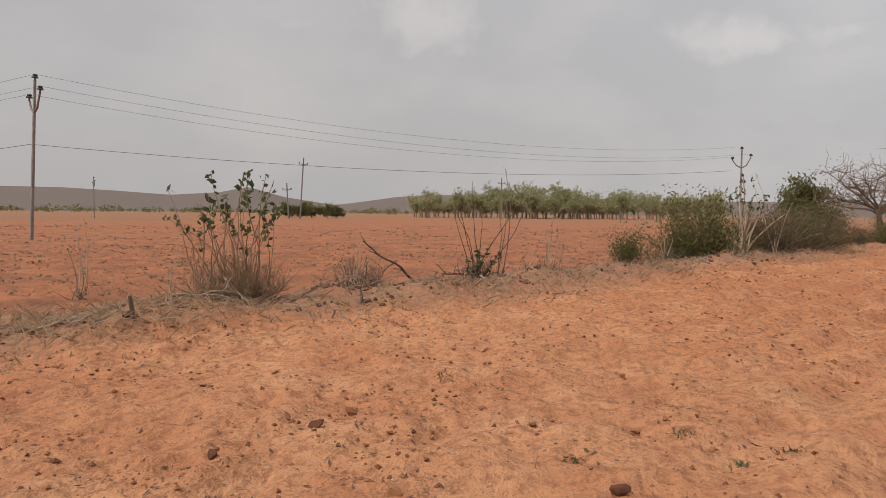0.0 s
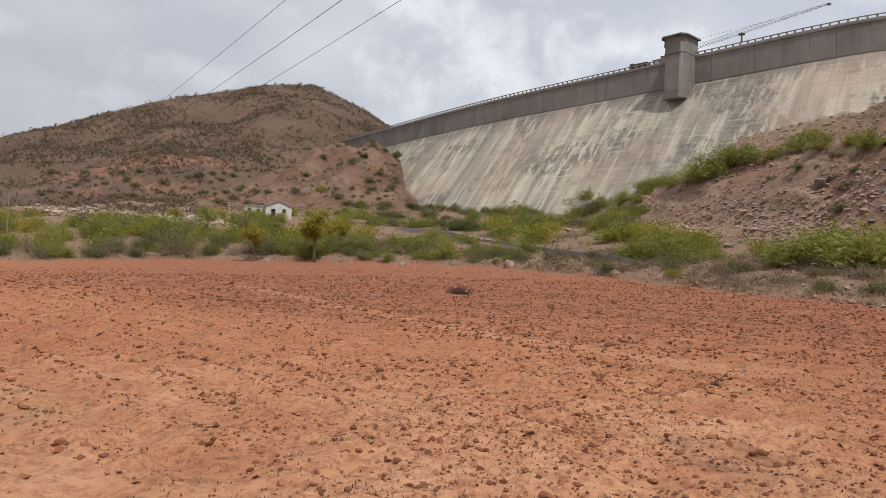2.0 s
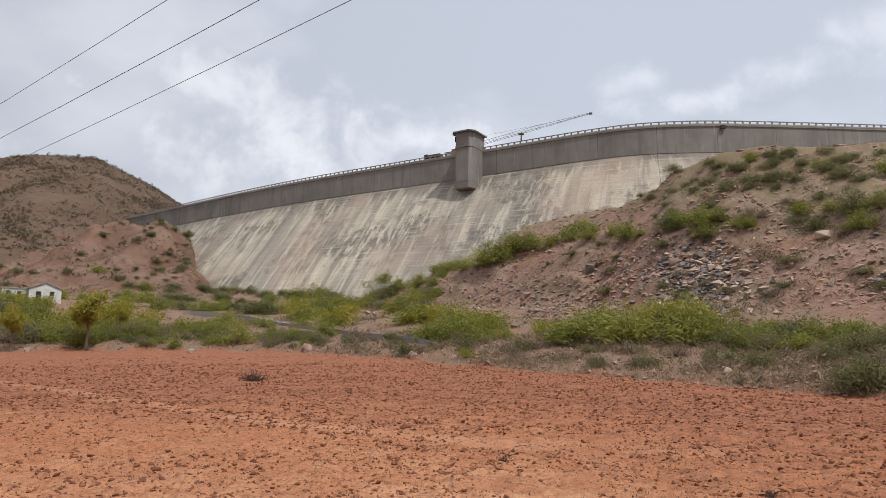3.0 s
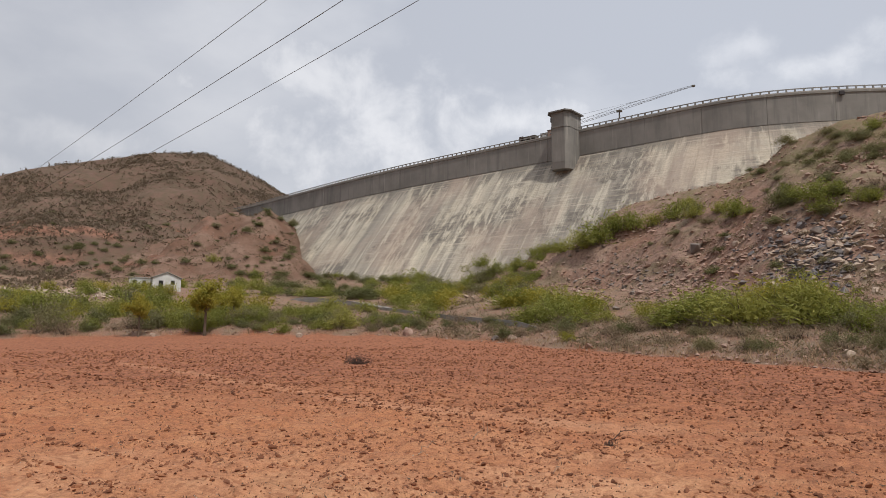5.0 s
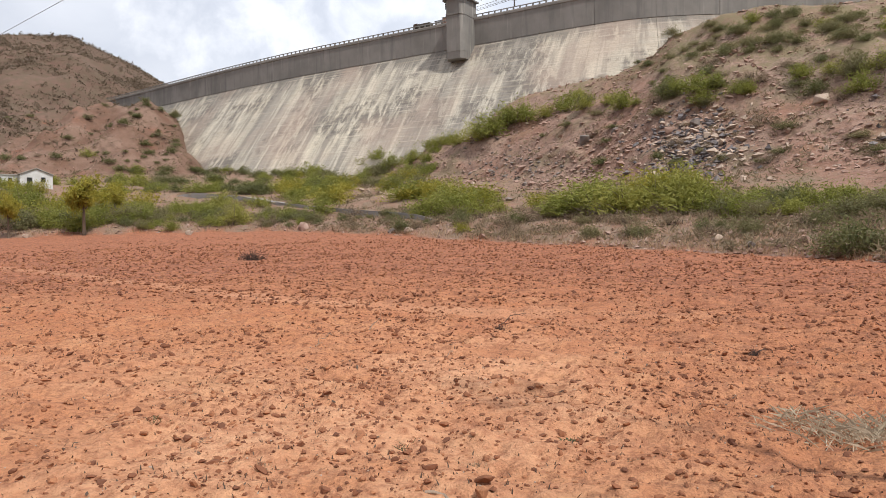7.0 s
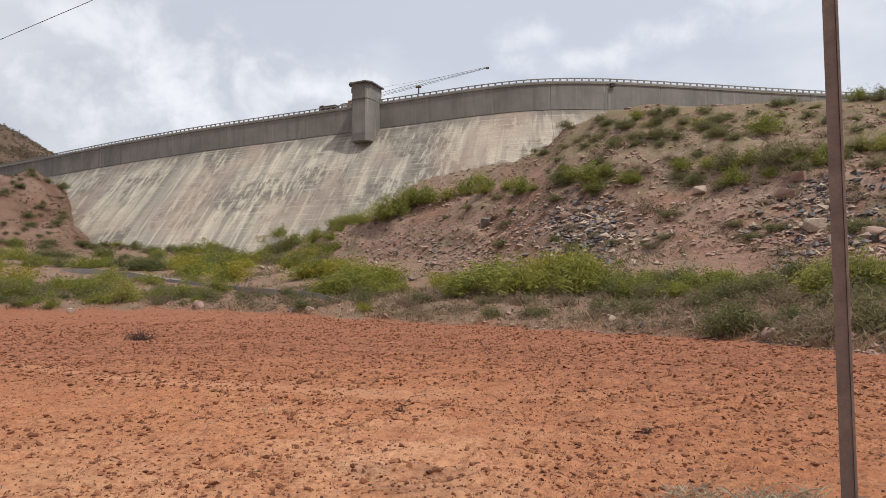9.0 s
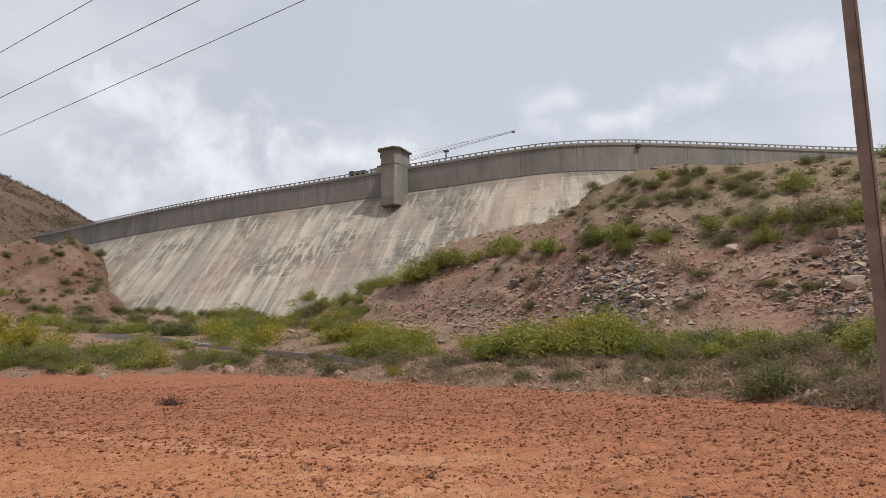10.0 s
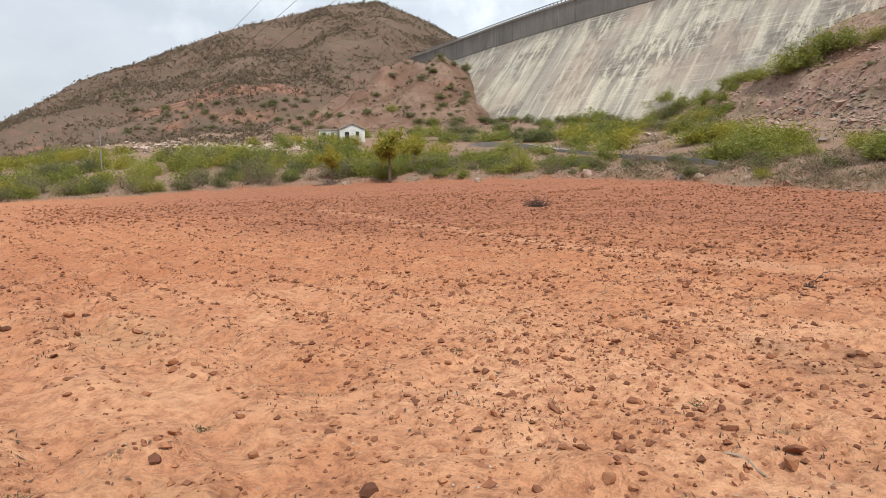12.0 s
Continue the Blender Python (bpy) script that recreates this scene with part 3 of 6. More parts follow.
def dam_at(s):
    """Place on the crest's downstream edge and the way out towards the valley."""
    s = np.asarray(s, float)
    p = np.stack([np.interp(s, LENGTHS, LINE[:, k]) for k in (0, 1)], -1)
    t = np.stack([np.interp(s + 2, LENGTHS, LINE[:, k]) - np.interp(s - 2, LENGTHS, LINE[:, k]) for k in (0, 1)], -1)
    t = t / np.linalg.norm(t, axis=-1, keepdims=True)
    return p, np.stack([t[..., 1], -t[..., 0]], -1), t


def swept(name, s0, s1, section, material, step=2.5, closed=True, mapped=False):
    """A strip of the dam: the section (out, z) carried along the crest line."""
    s = np.linspace(s0, s1, max(2, int((s1 - s0) / step) + 1))
    p, out, _ = dam_at(s)
    sec = np.array(section, float)
    k, n = len(sec), len(s)
    xy = p[:, None] + out[:, None] * sec[None, :, :1]
    verts = np.concatenate([xy, np.broadcast_to(sec[None, :, 1:], (n, k, 1))], -1).reshape(-1, 3)
    faces = []
    for i in range(n - 1):
        for j in range(k if closed else k - 1):
            j2 = (j + 1) % k
            faces.append([i * k + j, i * k + j2, (i + 1) * k + j2, (i + 1) * k + j])
    if closed:
        faces += [list(range(k))[::-1], [(n - 1) * k + j for j in range(k)]]
    me = mesh_from(name, verts, faces, material)
    if mapped:
        down = np.r_[0, np.cumsum(np.hypot(*np.diff(sec, axis=0).T))]
        co = np.stack([np.repeat(s, k), np.tile(down, n), np.zeros(n * k)], -1)
        me.attributes.new("along_down", "FLOAT_VECTOR", "POINT").data.foreach_set("vector", co.ravel().astype(np.float32))
    return me


def build_dam():
    dam = thing("dam", (0, 0, 0), "long concrete gravity dam, pale streaked face below a grey wall", "dam")
    end = LENGTHS[-1]
    joints = np.arange(0, end, 15.0)
    for a in joints:
        b = min(a + 15.0, end) - 0.06
        o = float(RNG.uniform(-0.05, 0.05))
        child("wall_panel", swept("wall_panel", a, b, [(o, LEDGE), (o, CREST - 0.6), (o + 0.25, CREST - 0.45), (o + 0.25, CREST), (-6, CREST), (-6, LEDGE)], WALL), dam)
        steps = [(-0.25 + o, LEDGE + 0.2)]
        z = LEDGE - 0.4
        while z > 8:
            steps.append((-0.25 + o + 0.75 * (LEDGE - z), z))
            z -= 1.6
        steps += [(-7, 8), (-7, LEDGE + 0.2)]
        child("face_panel", swept("face_panel", a, b, steps, FACE, mapped=True), dam)
    child("kerb", swept("kerb", 0, end, [(0.25, CREST + 0.003), (0.25, CREST + 0.3), (-0.05, CREST + 0.3), (-0.05, CREST + 0.003)], PALE), dam)
    rail = swept("rail", 0, end, [(0.25, CREST + 0.88), (0.25, CREST + 1.08), (-0.02, CREST + 1.08), (-0.02, CREST + 0.88)], RAILING)
    child("rail", rail, dam, "weathered grey top rail")
    bm = bmesh.new()
    bmesh.ops.create_cube(bm, size=1)
    bmesh.ops.scale(bm, vec=(0.42, 0.24, 0.58), verts=bm.verts)
    bmesh.ops.bevel(bm, geom=bm.edges, offset=0.02, affect="EDGES")
    post = bpy.data.meshes.new("post")
    bm.to_mesh(post)
    bm.free()
    post.materials.append(RAILING)
    for s in np.arange(20, end - 40, 1.9):
        p, out, t = dam_at(s)
        ob = child("post", post, dam)
        ob.matrix_world = Matrix.Translation((*(p + out * 0.1), CREST + 0.59)) @ Matrix.Rotation(math.atan2(t[1], t[0]), 4, "Z")
    return dam


DAM = build_dam()


def box(name, size, material, at=(0, 0, 0), bevel=0.0, taper=1.0):
    """A bevelled box standing on its base; taper narrows the top."""
    bm = bmesh.new()
    bmesh.ops.create_cube(bm, size=1)
    for v in bm.verts:
        k = taper if v.co.z > 0 else 1.0
        v.co = Vector((v.co.x * size[0] * k, v.co.y * size[1] * k, (v.co.z + 0.5) * size[2])) + Vector(at)
    if bevel:
        bmesh.ops.bevel(bm, geom=list(bm.edges), offset=bevel, segments=1, affect="EDGES")
    me = bpy.data.meshes.new(name)
    bm.to_mesh(me)
    bm.free()
    me.materials.append(material)
    return me


def prism(name, outline, z0, z1, material, shrink=1.0):
    """An upright prism over an outline, its foot drawn in by shrink."""
    n = len(outline)
    o = np.array(outline, float)
    c = o.mean(0)
    verts = np.r_[np.c_[c + (o - c) * shrink, np.full(n, z0)], np.c_[o, np.full(n, z1)]]
    faces = [[k, (k + 1) % n, n + (k + 1) % n, n + k] for k in range(n)] + [list(range(n))[::-1], list(range(n, 2 * n))]
    return mesh_from(name, verts, faces, material)


def s_at_bearing(b):
    s = np.linspace(0, LENGTHS[-1], 4000)
    p, _, _ = dam_at(s)
    return float(s[np.argmin(abs(np.degrees(np.arctan2(p[:, 0], p[:, 1])) - b))])


def build_tower():
    p, out, t = dam_at(s_at_bearing(-3.92))
    tower = thing("valve_tower", (*p, 0.0), "grey concrete valve tower projecting from the dam wall", "tower", turn=math.atan2(t[1], t[0]))
    # local x along the crest, -y out over the valley
    shape = [(-3.0, 1.0), (-3.0, -5.2), (-2.1, -6.6), (2.1, -6.6), (3.0, -5.2), (3.0, 1.0)]
    child("shaft", prism("shaft", shape, 52.0, 66.3, WALL), tower)
    child("corbel", prism("corbel", [(x * 0.995, y * 0.995) for x, y in shape], 50.0, 52.0, WALL, 0.95), tower)
    child("band", prism("band", [(x * 1.03, y * 1.03) for x, y in shape], CREST - 0.1, CREST + 0.35, WALL), tower)
    eaves = [(x * 1.27, y * 1.13 + 0.1) for x, y in shape]
    child("eaves", prism("eaves", eaves, 66.3, 66.65, ROOFING), tower)
    n = len(eaves)
    verts = np.r_[np.c_[np.array(eaves), np.full(n, 66.65)], np.c_[np.array(eaves) * (0.6, 0.35), np.full(n, 67.7)]]
    faces = [[k, (k + 1) % n, n + (k + 1) % n, n + k] for k in range(n)] + [list(range(n, 2 * n))]
    child("roof", mesh_from("roof", verts, faces, ROOFING), tower)
    child("window", box("window", (0.7, 0.2, 1.5), DARK_HOLE, (-2.5, -5.85, 64.0)), tower, "dark unglazed slot window").rotation_euler.z = 0
    child("window", box("window", (0.14, 0.9, 1.4), DARK_HOLE, (-3.0, -2.8, 63.9)), tower, "dark unglazed slot window")
    child("finial", box("finial", (0.9, 0.9, 0.9), ROOFING, (-1.2, -1.2, 67.2), 0.1, 0.6), tower)


build_tower()

# ---- plants: makers ----
# leaves of the far row, with haze put into the colour as a paler tone
ROWLEAF = foliage("haze_paled_leaves", (0.24, 0.245, 0.12), (0.41, 0.405, 0.22), (0.40, 0.355, 0.21))


def quads(centres, sizes, aspect, rng, droop=0.0, plain=False):
    """Leaf blades: a loose quad at each centre, turned at random."""
    n = len(centres)
    u = rng.normal(size=(n, 3))
    u[:, 2] -= droop
    u /= np.linalg.norm(u, axis=1, keepdims=True)
    w = rng.normal(size=(n, 3))
    v = np.cross(u, w)
    v /= np.linalg.norm(v, axis=1, keepdims=True)
    u, v = u * (sizes * aspect * 0.5)[:, None], v * (sizes * 0.5)[:, None]
    if plain:
        verts = np.stack([centres - u, centres + v * 1.5 + u * 0.2, centres + u], 1).reshape(-1, 3)
        return verts, np.arange(3 * n).reshape(-1, 3)
    verts = np.stack([centres - u, centres + v * 0.9, centres + u, centres - v], 1).reshape(-1, 3)
    return verts, np.arange(4 * n).reshape(-1, 4)


def tubes(paths, sides=5):
    """Tapered limbs: each path is (points, radius at foot, radius at tip)."""
    verts, faces, base = [], [], 0
    for pts, r0, r1 in paths:
        pts = np.asarray(pts, float)
        n = len(pts)
        t = np.gradient(pts, axis=0)
        t /= np.linalg.norm(t, axis=1, keepdims=True) + 1e-9
        side = np.cross(t, (0.31, 0.2, 0.93))
        side /= np.linalg.norm(side, axis=1, keepdims=True) + 1e-9
        up = np.cross(t, side)
        r = np.linspace(r0, r1, n)[:, None, None]
        a = np.linspace(0, 2 * np.pi, sides, endpoint=False)
        ring = pts[:, None] + r * (np.cos(a)[None, :, None] * side[:, None] + np.sin(a)[None, :, None] * up[:, None])
        verts.append(ring.reshape(-1, 3))
        for i in range(n - 1):
            for j in range(sides):
                j2 = (j + 1) % sides
                faces.append([base + i * sides + j, base + i * sides + j2, base + (i + 1) * sides + j2, base + (i + 1) * sides + j])
        faces.append([base + (n - 1) * sides + j for j in range(sides)])
        base += n * sides
    return np.concatenate(verts), faces


def limb(start, heading, length, rng, bend=0.25, droop=0.0, n=6):
    pts, d = [np.array(start, float)], np.array(heading, float)
    for _ in range(n - 1):
        d = d / np.linalg.norm(d) + rng.normal(0, bend, 3) * 0.5
        d[2] -= droop
        pts.append(pts[-1] + d / np.linalg.norm(d) * length / (n - 1))
    return np.array(pts)


def heading(rng, low, high):
    a, e = rng.uniform(0, 2 * np.pi), radians(rng.uniform(low, high))
    return np.array([math.cos(a) * math.cos(e), math.sin(a) * math.cos(e), math.sin(e)])


def make_bush(name, seed, leaf, wood, label, category="bush", limbs=44, per=44, size=0.044, low=8, high=85, droop=0.10, fill=0.085, flat=0.8, aspect=2.4):
    """A bush about 2 wide and 1.3 high, to be scaled: arching stems and sprays of leaves with gaps between."""
    rng = np.random.default_rng(seed)
    lobes = rng.uniform(0.65, 1.1, 9)
    paths, spots = [], []
    for _ in range(limbs):
        h = heading(rng, low, high)
        reach = lobes[int((math.atan2(h[1], h[0]) / 6.2832 + 0.5) * 8.99)] * rng.uniform(0.75, 1.1)
        p = limb((rng.normal(0, 0.14), rng.normal(0, 0.14), 0), h * (1, 1, flat) + (0, 0, 0.35), reach, rng, 0.35, droop, 4)
        p[:, 2] = np.maximum(p[:, 2], 0.02)
        if len(paths) < limbs * 0.36:
            paths.append((p, 0.016, 0.004))
        k = np.sqrt(rng.uniform(0.12, 1.0, per)) * (len(p) - 1)
        i = np.minimum(k.astype(int), len(p) - 2)
        q = p[i] + (p[i + 1] - p[i]) * (k - i)[:, None]
        spots.append(q + rng.normal(0, fill, (per, 3)) * (0.5 + k / 3)[:, None])
    c = np.concatenate(spots)
    c[:, 2] = np.maximum(c[:, 2], 0.02)
    bush = thing(name, (0, 0, -100), label, category)
    v, f = tubes(paths, 3)
    tagged(child("stem", mesh_from("stem", v, f, wood), bush), kind="stuff")
    v, f = quads(c, size * rng.uniform(0.6, 1.3, len(c)), aspect, rng, plain=True)
    child("crown", mesh_from("crown", v, f, leaf), bush)
    return bush


def make_tree(name, seed, leaf, wood, label, trunk=0.35, low=5, high=60, limbs=9, twigs=7, per=40, size=0.035, spread=0.62, flat=0.7, fill=0.06, stout=1.0):
    """A tree one unit high: tapered trunk, limbs, twigs and leaf sprays."""
    rng = np.random.default_rng(seed)
    top = np.array([rng.normal(0, 0.02), rng.normal(0, 0.02), trunk])
    paths, spots = [(np.array([[0, 0, 0], top * (0.3, 0.6, 0.5), top]), 0.035, 0.022)], []
    thin = []
    for _ in range(limbs):
        p = limb(top * rng.uniform(0.7, 1.0), heading(rng, low, high) * (1, 1, flat) + (0, 0, 0.25), spread * rng.uniform(0.6, 1.0), rng, 0.4)
        paths.append((p, 0.018 * stout, 0.005 * stout))
        for _ in range(twigs):
            q0 = p[rng.integers(2, len(p))]
            q = limb(q0, heading(rng, -10, 70) * (1, 1, flat), spread * rng.uniform(0.2, 0.5), rng, 0.5, 0.02, 5)
            thin.append((q, 0.006 * stout, 0.002 * stout))
            k = rng.integers(1, 5, per)
            spots.append(q[k] + rng.normal(0, fill, (per, 3)) * (1, 1, 0.7))
    tree = thing(name, (0, 0, -100), label, "tree")
    v, f = tubes(paths[:1] if limbs > 9 else paths, 7)
    child("trunk", mesh_from("trunk", v, f, wood, True), tree)
    for p in paths[1:] if limbs > 9 else ():
        v, f = tubes([p], 6)
        child("limb", mesh_from("limb", v, f, wood, True), tree)
    v, f = tubes(thin, 3)
    tagged(child("branchwork", mesh_from("branchwork", v, f, wood), tree), kind="stuff")
    if per:
        c = np.concatenate(spots)
        v, f = quads(c, size * rng.uniform(0.6, 1.3, len(c)), 2.2, rng, plain=True)
        child("crown", mesh_from("crown", v, f, leaf), tree)
    return tree


def put(proto, place, width, tall=1.0, rng=RNG, label="", group=""):
    """A copy of a plant at its place, scaled, turned at random."""
    m = Matrix.Translation(Vector(place) - Vector((0, 0, 0.04 * width))) @ Matrix.Rotation(rng.uniform(0, 6.28), 4, "Z") @ Matrix.Diagonal((width, width, width * tall, 1))
    ob = copy_thing(proto, m)
    return tagged(ob, label, group=group)


GREEN_BUSH = [make_bush("green_bush", s, GREEN, BARK, "feathery green thorn bush on rubble ground", limbs=46, per=36, size=0.046, aspect=3.2) for s in (1, 2, 3)]
YELLOW_BUSH = [make_bush("yellow_green_bush", s, YELLOW, BARK, "yellowish green feathery thorn bush on scrub ground", limbs=44, per=38, size=0.044, aspect=3.2) for s in (4, 5)]
OLIVE_BUSH = [make_bush("olive_bush", s, OLIVE, BARK, "dull olive half-dry thorn bush at the field's edge", limbs=44, per=34, size=0.046, fill=0.10, aspect=3.2) for s in (6, 7)]
SCRUB = [make_bush("dry_scrub", s, BROWN, TWIG, "low brown leafless scrub with fine dry twigs", limbs=46, per=15, size=0.032, aspect=5.0, fill=0.07) for s in (8, 9)]
BRUSH = foliage("brown_brushwood", (0.105, 0.078, 0.045), (0.21, 0.165, 0.095), (0.19, 0.165, 0.08))
BANK_GREEN = foliage("dusty_bank_leaves", (0.075, 0.082, 0.03), (0.175, 0.175, 0.065), (0.20, 0.17, 0.075))
FINE_OLIVE = [make_bush("olive_bush", s, BANK_GREEN, BARK, "dense olive-green thorn bush on the field bank", limbs=64, per=60, size=0.03, high=88, droop=0.03, flat=1.2) for s in (10, 11)]
FINE_SCRUB = [make_bush("brushwood", s, BRUSH, BARK, "dry brown brushwood on the field bank", limbs=70, per=36, size=0.018, aspect=6.0, high=88, flat=1.1, fill=0.06) for s in (12, 13)]
SHADE_TREE = make_tree("shade_tree", 21, OLIVE, BARK, "broad dark-green tree with a rounded crown", 0.30, 5, 65, 11, 9, 75, 0.035, 0.62, 0.75, 0.07)
YOUNG_TREE = make_tree("young_tree", 22, ROWLEAF, DEAD, "slender pale-green tree in a far row", 0.30, 15, 85, 9, 6, 17, 0.042, 0.58, 1.2, 0.055)
THORN_TREE = make_tree("thorn_tree", 23, YELLOW, BARK, "small yellow-green thorn tree above the scrub", 0.56, 5, 60, 10, 9, 60, 0.032, 0.5, 0.8, 0.055)
BARE_TREE = make_tree("bare_acacia", 24, BROWN, BARK, "leafless grey acacia with fanned-out bare limbs", 0.36, 16, 48, 17, 24, 5, 0.010, 0.72, 0.8, 0.05, 0.6)


LANE_B, LANE_E = [-31, -24.3, -22, -17, -14, -8.7, -2.7, 1.5], [3.1, 3.25, 3.0, 2.45, 2.2, 1.8, 1.25, 0.7]


def below_lane(x, y, w, tall):
    """The width at which a bush on the field's side of the lane leaves the lane in sight; none if it would be too small."""
    b, r = math.degrees(math.atan2(x, y)), math.hypot(x, y)
    if not -31 < b < -3 or r > 135:
        return w
    lane = np.interp(b, LANE_B, LANE_E)
    if float(height(x, y)) > EYE + r * tan_deg(lane - 0.05):
        return 0.0 if -12.8 < b < -10.4 else w  # a tongue of bare rubble
    room = EYE + r * tan_deg(lane - 0.2) - float(height(x, y))
    if math.sin(b * 2.3) > 0.6:
        return w
    w = min(w, room / (1.0 * tall))
    return w if w > 0.55 else 0.0


def belt(kinds, count, b0, b1, d0, d1, w0, w1, group, seed, tall=(0.75, 1.1)):
    """Bushes strewn over a belt that begins d0 and ends d1 beyond the field's edge."""
    rng = np.random.default_rng(seed)
    for _ in range(count):
        b = rng.uniform(b0, b1)
        r = float(field_edge(b)) + d0 + (d1 - d0) * rng.uniform() ** 0.8
        x, y = r * math.sin(radians(b)), r * math.cos(radians(b))
        w, t = rng.uniform(w0, w1), rng.uniform(*tall)
        kind, w = kinds[rng.integers(len(kinds))], below_lane(x, y, w, t)
        if w:
            put(kind, on_ground(x, y), w, t, rng, group=group)


def strewn(kinds, count, b0, b1, e0, e1, w0, w1, group, seed, tall=(0.75, 1.1)):
    """Bushes strewn over the slope between two bearings and two heights of sight."""
    rng = np.random.default_rng(seed)
    for _ in range(count):
        p = seen_at(rng.uniform(b0, b1), rng.uniform(e0, e1))
        t = rng.uniform(*tall)
        kind, w = kinds[rng.integers(len(kinds))], below_lane(p.x, p.y, rng.uniform(w0, w1), t)
        if w:
            put(kind, p, w, t, rng, group=group)


def thicket(kinds, count, b0, b1, e0, e1, w0, w1, name, label, seed, tall=(0.75, 1.1)):
    """Bushes far off that grow into one another: all their leaves in one mesh."""
    rng = np.random.default_rng(seed)
    verts, base, faces = [], 0, []
    for _ in range(count):
        p = seen_at(rng.uniform(b0, b1), rng.uniform(e0, e1))
        t = rng.uniform(*tall)
        kind, w = kinds[rng.integers(len(kinds))], below_lane(p.x, p.y, rng.uniform(w0, w1), t)
        if not w:
            continue
        crown = [ob for ob in kind.children if ob.name.startswith("crown")][0].data
        co = np.empty(3 * len(crown.vertices), np.float32)
        crown.vertices.foreach_get("co", co)
        a = rng.uniform(0, 6.28)
        turn = np.array([(math.cos(a), math.sin(a), 0), (-math.sin(a), math.cos(a), 0), (0, 0, 1)])
        v = (co.reshape(-1, 3) @ turn) * (w, w, w * t) + (p.x, p.y, p.z - 0.04 * w)
        verts.append(v)
        faces.append(np.arange(len(v)).reshape(-1, 3) + base)
        base += len(v)
    leaf = [ob for ob in kinds[0].children if ob.name.startswith("crown")][0].data.materials[0]
    tagged(new(name, mesh_from(name, np.concatenate(verts), np.concatenate(faces), leaf)), label, "thicket", kind="stuff")


def row_of(kinds, spots, group, seed, tall=0.9):
    """Bushes that stand apart: bearing, height of sight at the foot, half width in metres."""
    rng = np.random.default_rng(seed)
    for b, e, w in spots:
        put(kinds[rng.integers(len(kinds))], seen_at(b, e), w, tall * rng.uniform(0.85, 1.1), rng, group=group)


# ---- plants: in their places ----
EDGE = "scrub along the field's far edge"
belt(OLIVE_BUSH + SCRUB + GREEN_BUSH, 62, -71, -33, 0.8, 8, 1.5, 2.5, EDGE, 101, (0.8, 1.2))
belt(GREEN_BUSH + OLIVE_BUSH + YELLOW_BUSH, 108, -72, -29, 6, 34, 2.2, 3.4, EDGE, 102, (0.75, 1.1))
belt(YELLOW_BUSH + GREEN_BUSH, 64, -68, -27, 28, 85, 2.2, 3.6, EDGE, 103)
belt(GREEN_BUSH + OLIVE_BUSH, 18, -71, -57, 8, 60, 2.2, 3.4, EDGE, 108)
belt(SCRUB + OLIVE_BUSH, 54, -34, -4, 0.8, 12, 1.0, 2.0, EDGE, 104)
belt(GREEN_BUSH, 40, -34, -15, 5, 26, 1.7, 2.7, EDGE, 105)
belt(SCRUB, 50, -4, 36, 0.6, 16, 0.8, 1.7, EDGE, 106, (0.6, 0.95))
belt(OLIVE_BUSH, 16, -2, 36, 2, 16, 0.9, 1.6, EDGE, 107)
belt(SCRUB + OLIVE_BUSH, 60, -20, -2, 0.8, 18, 0.7, 1.1, EDGE, 109, (0.6, 0.9))
FOOT = "green thorn bushes at the foot of the spoil"
strewn(GREEN_BUSH + YELLOW_BUSH[:1], 40, -8, 15, 1.5, 2.9, 1.8, 4.4, FOOT, 111, (0.6, 1.0))
strewn(GREEN_BUSH + OLIVE_BUSH, 38, 14, 36, 0.9, 2.5, 1.5, 2.6, FOOT, 112, (0.7, 0.95))
thicket(GREEN_BUSH, 26, -18.5, -6.5, 2.7, 5.5, 2.4, 5.0, "green_thicket", "feathery green thorn thicket below the dam", 113, (0.6, 0.85))
thicket(YELLOW_BUSH, 12, -18.5, -6.5, 2.7, 5.5, 2.4, 4.4, "yellow_green_thicket", "yellowish green thorn thicket below the dam", 117, (0.6, 0.85))
thicket(OLIVE_BUSH, 14, -18.5, -6.5, 2.7, 5.5, 2.4, 4.6, "olive_thicket", "dull olive thorn thicket below the dam", 118, (0.6, 0.85))
thicket(GREEN_BUSH, 24, -31, -15, 3.4, 5.2, 2.2, 3.8, "green_thicket", "feathery green thorn thicket at the foot of the dam", 114, (0.6, 0.8))
thicket(OLIVE_BUSH, 40, -31, -15, 3.4, 5.2, 2.0, 3.6, "olive_thicket", "dull olive thorn thicket at the foot of the dam", 119, (0.6, 0.8))
belt(OLIVE_BUSH + GREEN_BUSH, 40, -32, -17, 0.8, 15, 1.0, 1.9, FOOT, 116, (0.7, 0.95))
BANK = "thorn bushes on the spoil bank"
row_of(GREEN_BUSH, [(-4.6, 7.4, 3.0), (-3.2, 7.6, 4.6), (-1.8, 8.1, 5.6), (-0.4, 8.8, 5.4), (0.8, 9.1, 4.6), (2.6, 9.4, 3.2), (4.4, 9.8, 4.4), (5.8, 9.9, 2.8), (7.6, 10.1, 2.6), (8.6, 9.8, 3.6), (12.6, 10.6, 2.6), (14.2, 10.7, 3.6), (15.6, 10.9, 2.4), (17.2, 10.3, 2.2), (-6.5, 6.8, 2.8), (-8.2, 6.2, 3.0), (-10, 5.8, 3.2)], BANK, 121, 1.0)
